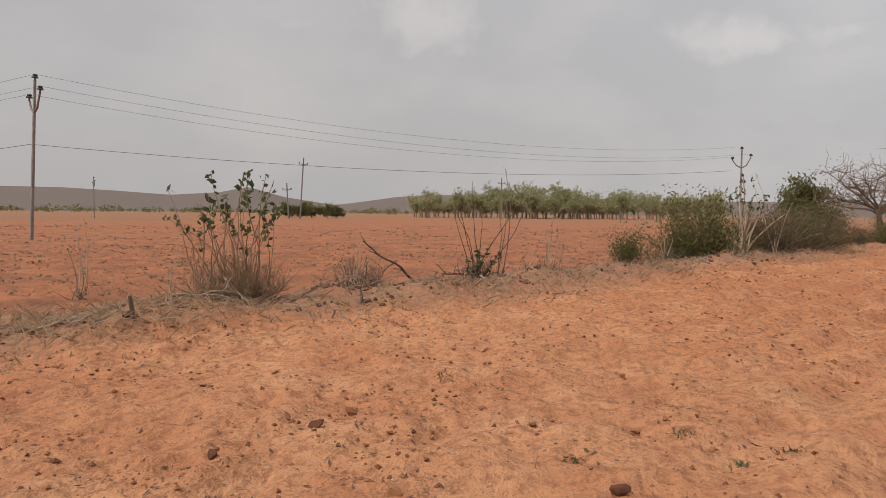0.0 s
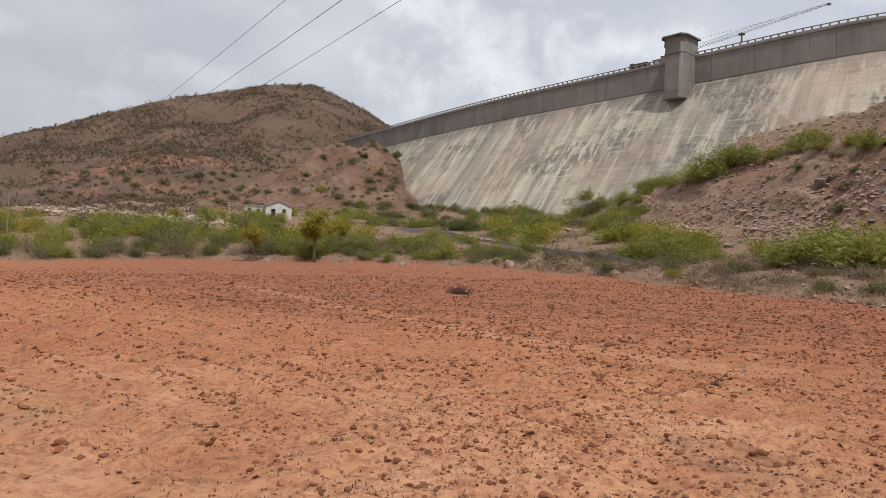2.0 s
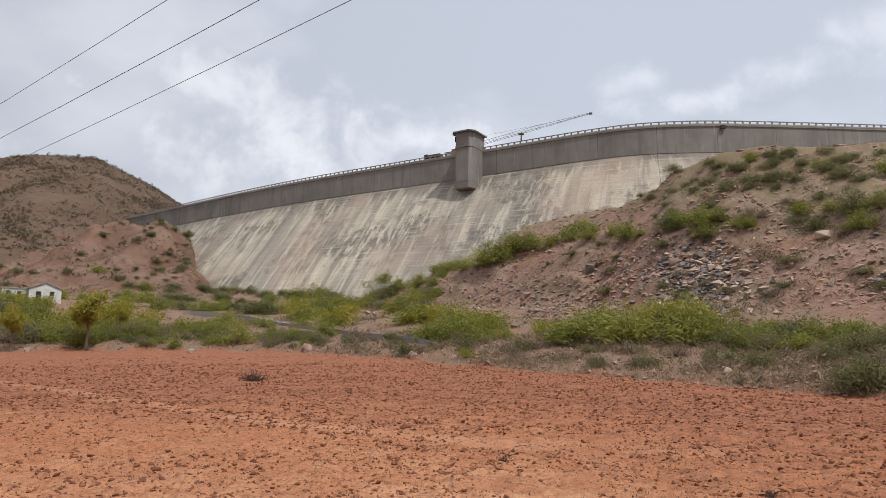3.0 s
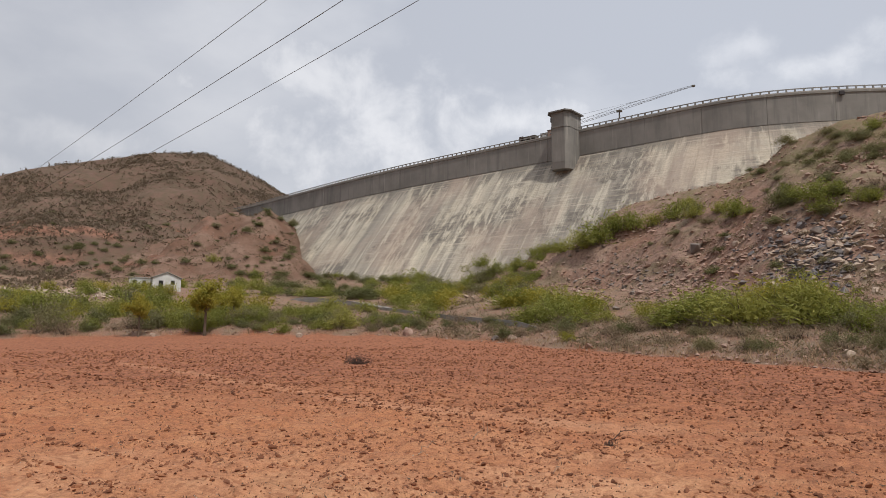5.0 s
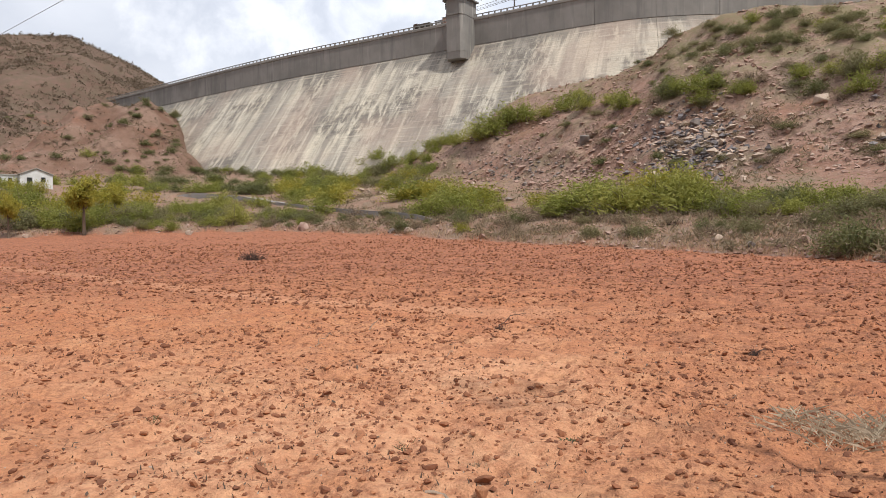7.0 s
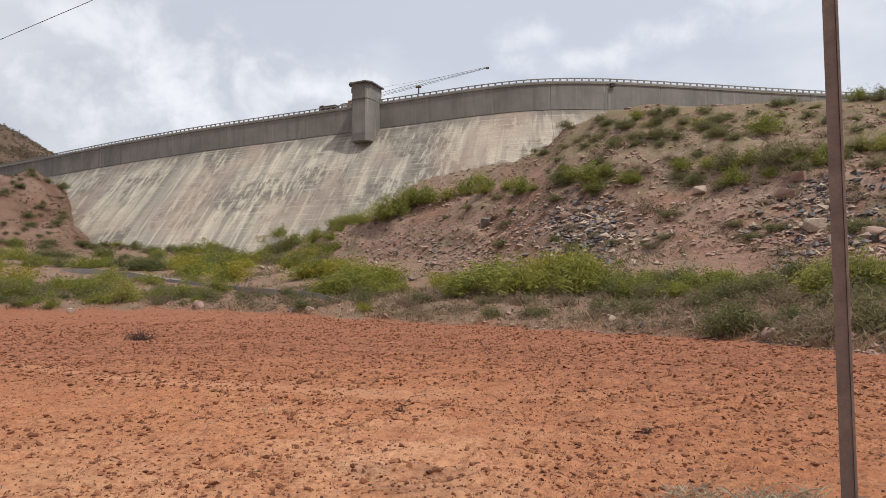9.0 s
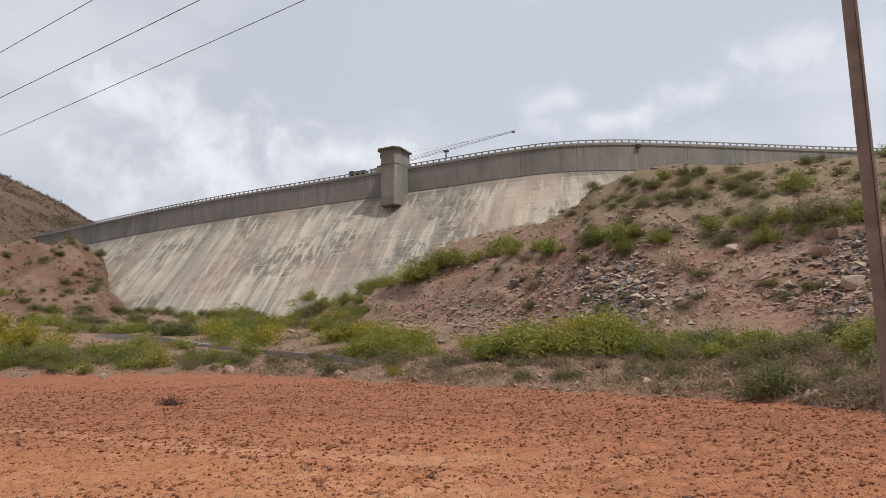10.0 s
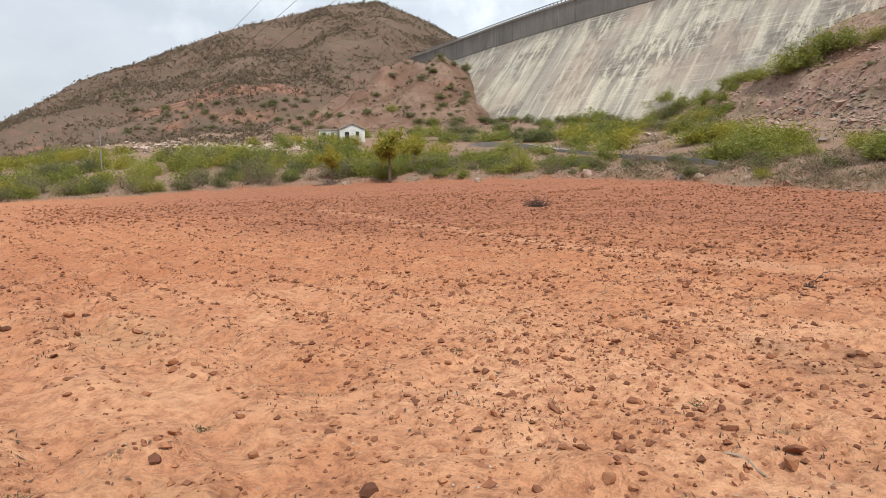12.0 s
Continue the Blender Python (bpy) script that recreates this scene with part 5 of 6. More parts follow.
def stone_mesh(name, seed, material):
    """A broken stone, one unit across, with facets and worn edges."""
    rng = np.random.default_rng(seed)
    bm = bmesh.new()
    for p in rng.uniform(-1, 1, (16, 3)):
        p = p / max(np.abs(p).max(), 0.6) * (0.5, 0.46, 0.5) * rng.uniform(0.8, 1.0)
        bm.verts.new(p)
    bmesh.ops.convex_hull(bm, input=bm.verts)
    loose = [v for v in bm.verts if not v.link_faces]
    bmesh.ops.delete(bm, geom=loose, context="VERTS")
    bmesh.ops.bevel(bm, geom=list(bm.edges), offset=0.025, segments=1, affect="EDGES")
    me = bpy.data.meshes.new(name)
    bm.to_mesh(me)
    bm.free()
    me.materials.append(material)
    return me


SOIL_LUMPS = [stone_mesh("soil_lump", s, CLOD) for s in (1, 2, 3)]
BOULDERS = [stone_mesh("boulder", s, PINK_ROCK) for s in (4, 5, 6)] + [stone_mesh("boulder", s, ROCK) for s in (7, 8)]
PALE_BOULDERS = [stone_mesh("boulder", s, PALE_STONE) for s in (9, 10)]


def stone(name, meshes, place, size, label, group, rng, flat=0.65, category="stone"):
    ob = new(name, meshes[rng.integers(len(meshes))])
    ob.matrix_world = Matrix.Translation(Vector(place) + Vector((0, 0, size * flat * 0.22))) @ Euler((rng.uniform(-0.3, 0.3), rng.uniform(-0.3, 0.3), rng.uniform(0, 6.28))).to_matrix().to_4x4() @ Matrix.Diagonal((size, size * rng.uniform(0.6, 0.95), size * flat, 1))
    tagged(ob, label, category, group)


rng = np.random.default_rng(211)
for b, e, size in [(-129.8, -17.9, 0.11), (-97.8, -12.3, 0.11), (-104.8, -16.3, 0.08), (-96.9, -15.8, 0.09), (-98.1, -20.7, 0.13), (-119.3, -15.2, 0.13), (-114.0, -15.8, 0.10), (-122.0, -16.6, 0.13), (-115.7, -21.7, 0.10), (-45.9, -22.5, 0.16), (-18.0, -19.9, 0.10), (-2.9, -19.2, 0.13), (-29.2, -23.9, 0.13), (-35.2, -22.9, 0.11), (-44.2, -19.4, 0.09), (-16.1, -22.0, 0.10), (-57.1, -8.9, 0.16), (-3.1, -19.8, 0.12), (22.7, -17.9, 0.12), (-56.0, -8.8, 0.13), (-61, -9.2, 0.14), (-50, -13, 0.12), (-66, -15, 0.12), (-75, -17, 0.12)]:
    r = EYE / math.tan(radians(-e))
    stone("soil_lump", SOIL_LUMPS, on_ground(r * math.sin(radians(b)), r * math.cos(radians(b))), size, "hard brown lump of earth lying on the field", "lumps of earth on the field", rng)
for b, e, size, pale in [(10.9, 4.0, 2.3, 1), (15.5, -0.7, 0.95, 1), (27.2, -1.9, 1.0, 0), (-2.8, -0.3, 0.8, 0), (6.3, 1.5, 1.9, 0), (-17.3, 0.6, 1.6, 0), (18.0, -1.1, 0.7, 0), (5.7, 7.2, 3.4, 0), (12.2, 7.7, 1.9, 0), (14.0, 8.3, 1.7, 0), (22.7, 9.1, 1.9, 1), (28.6, 8.3, 2.4, 0), (30.5, 5.9, 2.2, 1), (14.9, 7.2, 1.3, 1), (16.0, 6.6, 1.3, 1), (8.0, 8.0, 1.5, 0), (8.6, 7.6, 1.3, 1), (31.8, 4.9, 1.6, 1), (34.0, 5.2, 2.0, 0), (29.6, 9.6, 2.2, 0), (12.8, 5.0, 1.2, 0), (13.6, 6.0, 1.2, 1), (11.6, 6.2, 1.1, 0), (2.0, 6.0, 1.4, 0), (0.6, 5.2, 1.5, 0), (-1.0, 5.6, 1.5, 0), (-8.8, 0.3, 1.0, 1), (-10.2, 0.3, 0.9, 0), (-26.0, 0.3, 0.9, 1), (24.0, -1.2, 0.9, 1), (21.5, -1.0, 0.7, 0), (-37.0, 0.2, 0.8, 1)]:
    stone("boulder", PALE_BOULDERS if pale else BOULDERS, seen_at(b, e), size, "pale broken boulder among rubble" if pale else "angular grey-pink boulder on the rubble slope", "boulders below the dam", rng, 0.75)


EARTH_STONE = simple("earthy_stone", (0.25, 0.125, 0.078), (0.13, 0.07, 0.047), 7.0)


def rubble():
    rng = np.random.default_rng(221)

    def heap(n, b0, b1, e0, e1, s0, s1, material, label, lean=0.0):
        b, e = rng.normal((b0 + b1) / 2, (b1 - b0) / 3.2, n), rng.normal((e0 + e1) / 2, (e1 - e0) / 3.0, n)
        b = b + lean * (e - (e0 + e1) / 2)
        spots = [seen_at(q, w) for q, w in zip(b, e)]
        x, y = np.array([p.x for p in spots]), np.array([p.y for p in spots])
        size = s0 + (s1 - s0) * rng.uniform(0, 1, n) ** 3
        tagged(new("rubble", lumps("rubble", x, y, size, material, rng, (0.35, 0.75), 0.3, 0.4, True)), label, "rubble", kind="stuff")

    heap(900, 10.6, 16.8, 4.4, 8.8, 0.25, 1.4, BLUE_ROCK, "blue-grey blasted rock tipped down the slope")
    heap(330, 11.0, 16.5, 4.6, 8.6, 0.3, 1.5, PALE_STONE, "pale blasted rock tipped down the slope")
    heap(700, 28.0, 35.5, 4.3, 9.6, 0.25, 1.3, BLUE_ROCK, "grey blasted rock tipped down the slope")
    heap(190, 29.0, 34.0, 5.0, 9.0, 0.4, 1.4, PALE_STONE, "pale blasted rock tipped down the slope")
    heap(300, 3.5, 10.0, 4.0, 8.0, 0.3, 1.4, PINK_ROCK, "pinkish broken stone on the spoil bank")
    heap(200, -4.0, 4.0, 4.0, 6.6, 0.3, 1.3, ROCK, "grey broken stone on the spoil bank")
    heap(130, -12.5, -8.5, 3.2, 4.7, 0.4, 1.8, PALE_STONE, "pale pinkish rubble beside the road")
    heap(420, -54.0, -41.0, 2.9, 3.5, 0.6, 2.4, PALE_STONE, "pale quarried rubble heaped below the hill")
    heap(260, -42.0, -27.0, 4.5, 8.5, 0.3, 1.0, PINK_ROCK, "pinkish loose stone on the cut slope")
    heap(330, 2.0, 34.0, 4.5, 9.5, 0.3, 1.3, PALE_STONE, "pale angular stone scattered over the spoil bank")
    # loose stone all over the bank and along the field's edge
    n = 24000
    b = rng.uniform(-10, 38, n)
    r = np.interp(b, [-10, 5, 20, 38], [125, 95, 65, 55]) + rng.uniform(0, 1, n) * 95
    x, y = r * np.sin(np.radians(b)), r * np.cos(np.radians(b))
    keep = fbm(x / 8, y / 8, 3, 131) + rng.uniform(-0.3, 0.3, n) > 0.0
    x, y = x[keep], y[keep]
    tagged(new("rubble", lumps("rubble", x, y, 0.16 + 1.0 * rng.uniform(0, 1, len(x)) ** 3.2, PINK_ROCK, rng, (0.4, 0.8), 0.3, 0.28, True)), "loose pinkish stone over the spoil bank", "rubble", kind="stuff")
    n = 6000
    b = rng.uniform(-40, 37, n)
    r = field_edge(b) + rng.uniform(0, 1, n) ** 1.4 * 20 - 0.2
    x, y = r * np.sin(np.radians(b)), r * np.cos(np.radians(b))
    tagged(new("rubble", lumps("rubble", x, y, 0.08 + 0.5 * rng.uniform(0, 1, n) ** 4, PINK_ROCK, rng, (0.4, 0.8), 0.3, 0.4, True)), "pinkish stones picked out along the field's edge", "rubble", kind="stuff")
    n = 1100
    x = 1 - 34 * rng.uniform(0, 1, n) ** 1.3
    y = -6.8 - 0.454 * (x + 8) + rng.normal(-0.3, 0.55, n)
    tagged(new("rubble", lumps("rubble", x, y, 0.03 + 0.14 * rng.uniform(0, 1, n) ** 4, EARTH_STONE, rng)), "small dark brown stones along the field bank", "rubble", kind="stuff")


rubble()

# ---- poles and wires ----


def polar(b, r, up=0.0):
    p = on_ground(r * math.sin(radians(b)), r * math.cos(radians(b)))
    return p + Vector((0, 0, up))


def cap_mesh(name, size, material):
    """A pin insulator: pin, skirt and cap."""
    prof = [(0.12, 0.0), (0.12, 0.35), (0.5, 0.4), (0.42, 0.62), (0.3, 0.68), (0.36, 0.85), (0.22, 1.0)]
    n, v, f = 10, [], []
    for rad, z in prof:
        v += [(rad * size * math.cos(6.2832 * k / n), rad * size * math.sin(6.2832 * k / n), z * size) for k in range(n)]
    for i in range(len(prof) - 1):
        f += [[i * n + k, i * n + (k + 1) % n, (i + 1) * n + (k + 1) % n, (i + 1) * n + k] for k in range(n)]
    f += [list(range(n))[::-1], [(len(prof) - 1) * n + k for k in range(n)]]
    return mesh_from(name, v, f, material)


CAP = cap_mesh("insulator", 0.34, PORCELAIN)


def power_pole(place, tall, along, label, spread=0.8, lean=(0, 0), square=False, width=0.2):
    """A pole with a V of arms and three insulators; returns where its wires hang."""
    turn = radians(-along)
    pole = thing("power_pole", place, label, "power pole", "power line poles", turn=turn)
    pole.rotation_euler.rotate_axis("X", lean[0])
    pole.rotation_euler.rotate_axis("Y", lean[1])
    child("shaft", box("shaft", (width, width * 0.75, tall), POST if not square else STEEL, (0, 0, -0.3), 0.015, 0.72), pole)
    base = tall - 2.0
    spots = []
    for s, drop in ((-1, 1.25), (1, 1.0)):
        v, f = tubes([(np.array([(0, 0, base), (s * spread * 0.55, 0, base + 0.25), (s * spread, 0, tall - drop)]), 0.06, 0.05)], 6)
        child("arm", mesh_from("arm", v, f, STEEL), pole)
        ob = child("insulator", CAP, pole)
        ob.location = (s * spread, 0, tall - drop - 0.02)
        spots.append(Vector((s * spread, 0, tall - drop + 0.3)))
    ob = child("insulator", CAP, pole)
    ob.location = (0, 0, tall - 0.32)
    spots.append(Vector((0, 0, tall)))
    bpy.context.view_layer.update()
    return [pole.matrix_world @ p for p in spots]


def wire(a, b, sag, thick=0.007):
    t = np.linspace(0, 1, 28)[:, None]
    pts = np.array(a) * (1 - t) + np.array(b) * t
    pts[:, 2] -= sag * 4 * (t * (1 - t))[:, 0]
    v, f = tubes([(pts, thick, thick)], 4)
    tagged(new("power_wire", mesh_from("power_wire", v, f, WIRE)), "thin bare overhead wire between two poles", "wire", "overhead wires")


A = power_pole(polar(-142.7, 42), 8.6, -70, "grey concrete power pole in the open field", lean=(-0.04, 0.0))
C = power_pole(polar(-88.95, 72), 8.1, -89, "grey concrete power pole with raised arms behind bushes")
C2 = power_pole(polar(-74.3, 150), 9.2, -74, "far power pole with raised arms above the scrub", 0.9)
V = power_pole(polar(-55.0, 112), 8.0, -55, "power pole with raised arms before the hill", 0.9)
E_ = power_pole(polar(-138.8, 150), 8.0, -60, "far power pole standing in the open field", 0.9)
for k in range(3):
    wire(A[k], C[k], 1.6)
    wire(A[k], Vector(A[k]) + Vector((-8, -70, 0.5)), 1.0)
wire(A[0] - Vector((0, 0, 2.6)), C[0] - Vector((0, 0, 1.3)), 0.9, 0.012)
wire(A[0] - Vector((0, 0, 2.6)), A[0] + Vector((-8, -70, -2.4)), 0.9, 0.012)


def cross_pole(b, r, tall, lean, label):
    pole = thing("power_pole", polar(b, r), label, "power pole", "power line poles", turn=radians(-b))
    pole.rotation_euler.rotate_axis("Y", lean)
    child("shaft", box("shaft", (0.36, 0.3, tall), POST, (0, 0, -0.3), 0.02, 0.7), pole)
    child("crossarm", box("crossarm", (2.0, 0.12, 0.16), STEEL, (0, -0.2, tall - 1.6)), pole)
    for x in (-0.9, 0.9, 0.0):
        ob = child("insulator", CAP, pole)
        ob.location = (x, -0.2 if x else 0, tall - 1.44 if x else tall - 0.35)


cross_pole(-123.75, 160, 13.8, 0.06, "tall leaning power pole with a short crossarm")
cross_pole(-124.65, 160, 8.0, -0.05, "shorter power pole beside a tall leaning one")
cross_pole(-107.3, 190, 11.2, 0.0, "far power pole rising before a row of trees")
cross_pole(-109.5, 240, 9.5, 0.0, "far power pole rising before a row of trees")


def near_pole():
    """The tapering steel pole that stands a few steps off, a rolled section with a raised flange."""
    foot = on_ground(2.68, 4.575)
    pole = thing("steel_pole", foot, "rust-brown rolled steel power pole standing in the field", "power pole", "power line poles", turn=radians(-32))
    pole.rotation_euler.rotate_axis("Y", 0.018)
    web = [(-0.046, 0.0), (-0.046, -0.02), (-0.040, -0.026), (0.022, -0.026), (0.026, -0.02), (0.026, 0.02), (-0.04, 0.026)]
    child("web", prism("web", web, -0.4, 7.2, STEEL, 1.1), pole)
    child("flange", box("flange", (0.016, 0.085, 7.5), STEEL, (0.036, 0, -0.4), 0.002, 0.92), pole, "paler worn edge flange")
    spots = []
    for s, z in ((-1, 5.83), (1, 6.0)):
        v, f = tubes([(np.array([(0, 0, z - 0.6), (0, s * 0.3, z - 0.5), (0, s * 0.43, z)]), 0.035, 0.03)], 6)
        child("arm", mesh_from("arm", v, f, STEEL), pole)
        ob = child("insulator", CAP, pole)
        ob.location = (0, s * 0.43, z)
        spots.append(Vector((0, s * 0.43, z + 0.3)))
    ob = child("insulator", CAP, pole)
    ob.location = (0, 0, 7.15)
    spots.append(Vector((0, 0, 7.48)))
    bpy.context.view_layer.update()
    return [pole.matrix_world @ p for p in spots]


N = near_pole()
for k in range(3):
    wire(N[k], V[k], 2.0, 0.005)
    wire(N[k], N[k] + Vector((50, -36, 0.5)), 0.9, 0.009)


# ---- buildings, road and works ----


def small_house():
    p = seen_at(-36.35, 3.8)
    house = thing("house", p, "small whitewashed gabled house below the quarry cut", "house", turn=radians(42))
    w, d, h, g = 5.8, 4.6, 2.3, 1.2
    verts = [(-w / 2, -d / 2, -1), (w / 2, -d / 2, -1), (w / 2, d / 2, -1), (-w / 2, d / 2, -1), (-w / 2, -d / 2, h), (w / 2, -d / 2, h), (w / 2, d / 2, h), (-w / 2, d / 2, h), (0, -d / 2, h + g), (0, d / 2, h + g)]
    faces = [[0, 1, 5, 8, 4], [2, 3, 7, 9, 6], [1, 2, 6, 5], [3, 0, 4, 7], [0, 3, 2, 1], [4, 8, 9, 7], [5, 6, 9, 8]]
    child("wall", mesh_from("wall", verts, faces, WHITEWASH), house)
    for s in (-1, 1):
        sheet = box("roof_slope", (3.45, d + 0.6, 0.12), PALE)
        ob = child("roof_slope", sheet, house)
        ob.location = (s * 1.52, 0, h + g / 2 + 0.02)
        ob.rotation_euler = (0, s * math.atan2(g, w / 2), 0)
    child("window", box("window", (0.8, 0.12, 0.9), DARK_HOLE, (1.2, -d / 2 - 0.02, 0.9)), house, "dark open window")
    child("door", box("door", (0.95, 0.12, 2.0), DARK_HOLE, (-1.2, -d / 2 - 0.02, -0.3)), house, "dark doorway")
    annex = thing("outbuilding", seen_at(-37.9, 3.75), "low flat-roofed whitewashed outbuilding with dark doorways", "outbuilding", turn=radians(40))
    child("wall", box("wall", (6.0, 4.0, 3.3), WHITEWASH, (0, 0, -1)), annex)
    child("roof", box("roof", (6.4, 4.4, 0.18), PALE, (0, 0, 2.3)), annex)
    for x in (-1.9, 0.0, 1.9):
        child("doorway", box("doorway", (0.75, 0.12, 1.6), DARK_HOLE, (x, -2.02, 0.2)), annex)


small_house()


def gate_house():
    p = seen_at(-20.45, 5.35) + Vector((0, 0, 3.0))
    hut = thing("outlet_hut", p, "narrow grey concrete hut at the foot of the dam", "hut", turn=radians(25))
    child("wall", box("wall", (2.4, 2.4, 9.0), PALE, (0, 0, -5.2), 0.03), hut)
    child("doorway", box("doorway", (1.2, 0.2, 2.2), DARK_HOLE, (-0.2, -1.15, 0.0)), hut)
    child("roof", box("roof", (3.0, 3.0, 0.2), WHITEWASH, (0, 0, 3.8), 0.02), hut)


gate_house()


def road():
    """A raised lane with a stone edge that climbs past the foot of the dam."""
    spots = [seen_at(b, e) for b, e in [(-30, 3.35), (-26, 3.45), (-21.6, 3.15), (-19.6, 2.75), (-17.1, 2.42), (-13.7, 2.05), (-9.3, 1.7), (-5, 1.4), (-1, 1.2)]]
    c = np.array(spots)
    t = np.linspace(0, len(c) - 1, 60)
    c = np.stack([np.interp(t, np.arange(len(c)), c[:, k]) for k in range(3)], -1)
    for _ in range(4):
        c[1:-1] = (c[:-2] + 2 * c[1:-1] + c[2:]) / 4
    c[:, 2] -= 2.2 * (smooth(np.arange(60.0), 46, 58) + smooth(-np.arange(60.0), -10, 0))
    d = np.gradient(c[:, :2], axis=0)
    d /= np.linalg.norm(d, axis=1, keepdims=True)
    side = np.c_[-d[:, 1], d[:, 0]]
    if (side * c[:, :2]).sum() > 0:
        side = -side
    sec = [(1.4, -1.5), (1.4, 0.25), (1.2, 0.25), (1.18, 0.1), (-1.4, 0.1), (-1.4, -1.5)]
    k, n = len(sec), len(c)
    v = np.array([[*(c[i, :2] + side[i] * o), c[i, 2] + z + 0.1] for i in range(n) for o, z in sec])
    f = [[i * k + j, i * k + j + 1, (i + 1) * k + j + 1, (i + 1) * k + j] for i in range(n - 1) for j in range(k - 1)]
    tagged(new("road", mesh_from("road", v, f, ASPHALT)), "narrow grey lane with a low concrete edge", "road", kind="structure")


road()


def crane():
    a = Vector(way(-3.4, 0) * 197) + Vector((0, 0, EYE + 197 * math.tan(radians(17.75))))
    b = Vector(way(6.0, 0) * 187) + Vector((0, 0, EYE + 187 * math.tan(radians(20.0))))
    rig = thing("crane", (a.x, a.y, CREST), "light lattice crane with its boom out over the crest", "crane")
    o = Vector((a.x, a.y, CREST))
    u = (b - a).normalized()
    s = u.cross(Vector((0, 0, 1))).normalized()
    chords = []
    for off in (s * 0.45, -s * 0.45, Vector((0, 0, 0.95))):
        chords.append(([a + off - o, (a + b) / 2 + off - o, b + off * 0.3 - o], 0.05, 0.04))
    v, f = tubes(chords, 5)
    boom = child("boom", mesh_from("boom", v, f, CRANE), rig)
    lace, n = [], 26
    for k in range(n):
        p, q = a.lerp(b, k / n) - o, a.lerp(b, (k + 1) / n) - o
        w = 1 - 0.7 * k / n
        lace += [([p + s * 0.45 * w, q + Vector((0, 0, 0.95 * w))], 0.02, 0.02), ([p + Vector((0, 0, 0.95 * w)), q - s * 0.45 * w], 0.02, 0.02)]
    v, f = tubes(lace, 3)
    child("lacing", mesh_from("lacing", v, f, CRANE), boom)
    mast = child("mast", box("mast", (1.0, 1.0, 3.2), CRANE, (0.2, 1.0, 0.0), 0.05), rig)
    child("jib_tip", box("jib_tip", (0.9, 0.5, 0.5), CRANE, b - o - Vector((0, 0, 0.25)), 0.05), rig)
    t = a.lerp(b, 0.39) - o
    trolley = child("trolley", box("trolley", (1.6, 0.9, 0.5), CRANE, t - Vector((0, 0, 0.5)), 0.08), rig)
    child("hoist", box("hoist", (0.5, 0.4, 1.9), CRANE, t - Vector((0, 0, 2.2)), 0.1, 0.6), trolley)
    v, f = tubes([([Vector((0, 1, 5.6)), a.lerp(b, 0.62) + Vector((0, 0, 0.8)) - o], 0.025, 0.025)], 3)
    child("stay_cable", mesh_from("stay_cable", v, f, WIRE), rig)


crane()


def crest_clutter():
    for bearing, size, mat, label, name in [(-6.2, (2.6, 1.6, 1.7), WHITEWASH, "pale site cabin parked on the crest road", "site_cabin"), (-5.7, (1.8, 1.6, 2.3), PINK_ROCK, "brown stacked crates on the crest road", "crate_stack")]:
        p, out, t = dam_at(s_at_bearing(bearing))
        c = p - out * 1.6
        ob = thing(name, (*c, CREST), label, "cabin" if "cabin" in name else "crates", turn=math.atan2(t[1], t[0]))
        child("body", box("body", size, mat, (0, 0, 0), 0.06, 0.96), ob)
        child("lid", box("lid", (size[0] * 1.08, size[1] * 1.08, 0.14), ROOFING, (0, 0, size[2])), ob)
    p, out, t = dam_at(s_at_bearing(-7.6))
    c = p - out * 1.8
    truck = thing("site_truck", (*c, CREST), "dark tipper truck standing on the crest road", "truck", turn=math.atan2(t[1], t[0]))
    child("tipper_body", box("tipper_body", (4.2, 2.0, 1.0), CRANE, (0.6, 0, 0.9), 0.05, 1.08), truck)
    child("cab", box("cab", (1.6, 1.9, 1.7), TWIG, (-2.4, 0, 0.6), 0.12, 0.88), truck)
    for x in (-2.2, 0.4, 1.9):
        for y in (-0.9, 0.9):
            v, f = tubes([([(x, y - 0.14, 0.5), (x, y + 0.14, 0.5)], 0.5, 0.5)], 12)
            child("wheel", mesh_from("wheel", v, f, PORCELAIN), truck)
    p, out, t = dam_at(s_at_bearing(16.3))
    # a bare dark box for a dark blob on the wall; it gives no light
    lamp = thing("flood_lamp", (*(p + out * 0.3), CREST - 1.3), "small dark box fixed to the dam wall", "lamp", turn=math.atan2(t[1], t[0]))
    child("housing", box("housing", (1.2, 0.5, 1.1), PORCELAIN, (0, -0.2, 0), 0.12), lamp)
    child("bracket", box("bracket", (0.2, 0.4, 0.4), STEEL, (0, 0.05, 0.3)), lamp)


crest_clutter()

# ---- shrubs, dead wood and oddments near the camera ----


TAN_CANE = simple("tan_dry_cane", (0.40, 0.27, 0.17), (0.24, 0.155, 0.10), 5.0)
CANE = simple("pale_dry_cane", (0.56, 0.46, 0.35), (0.42, 0.33, 0.25), 4.0)


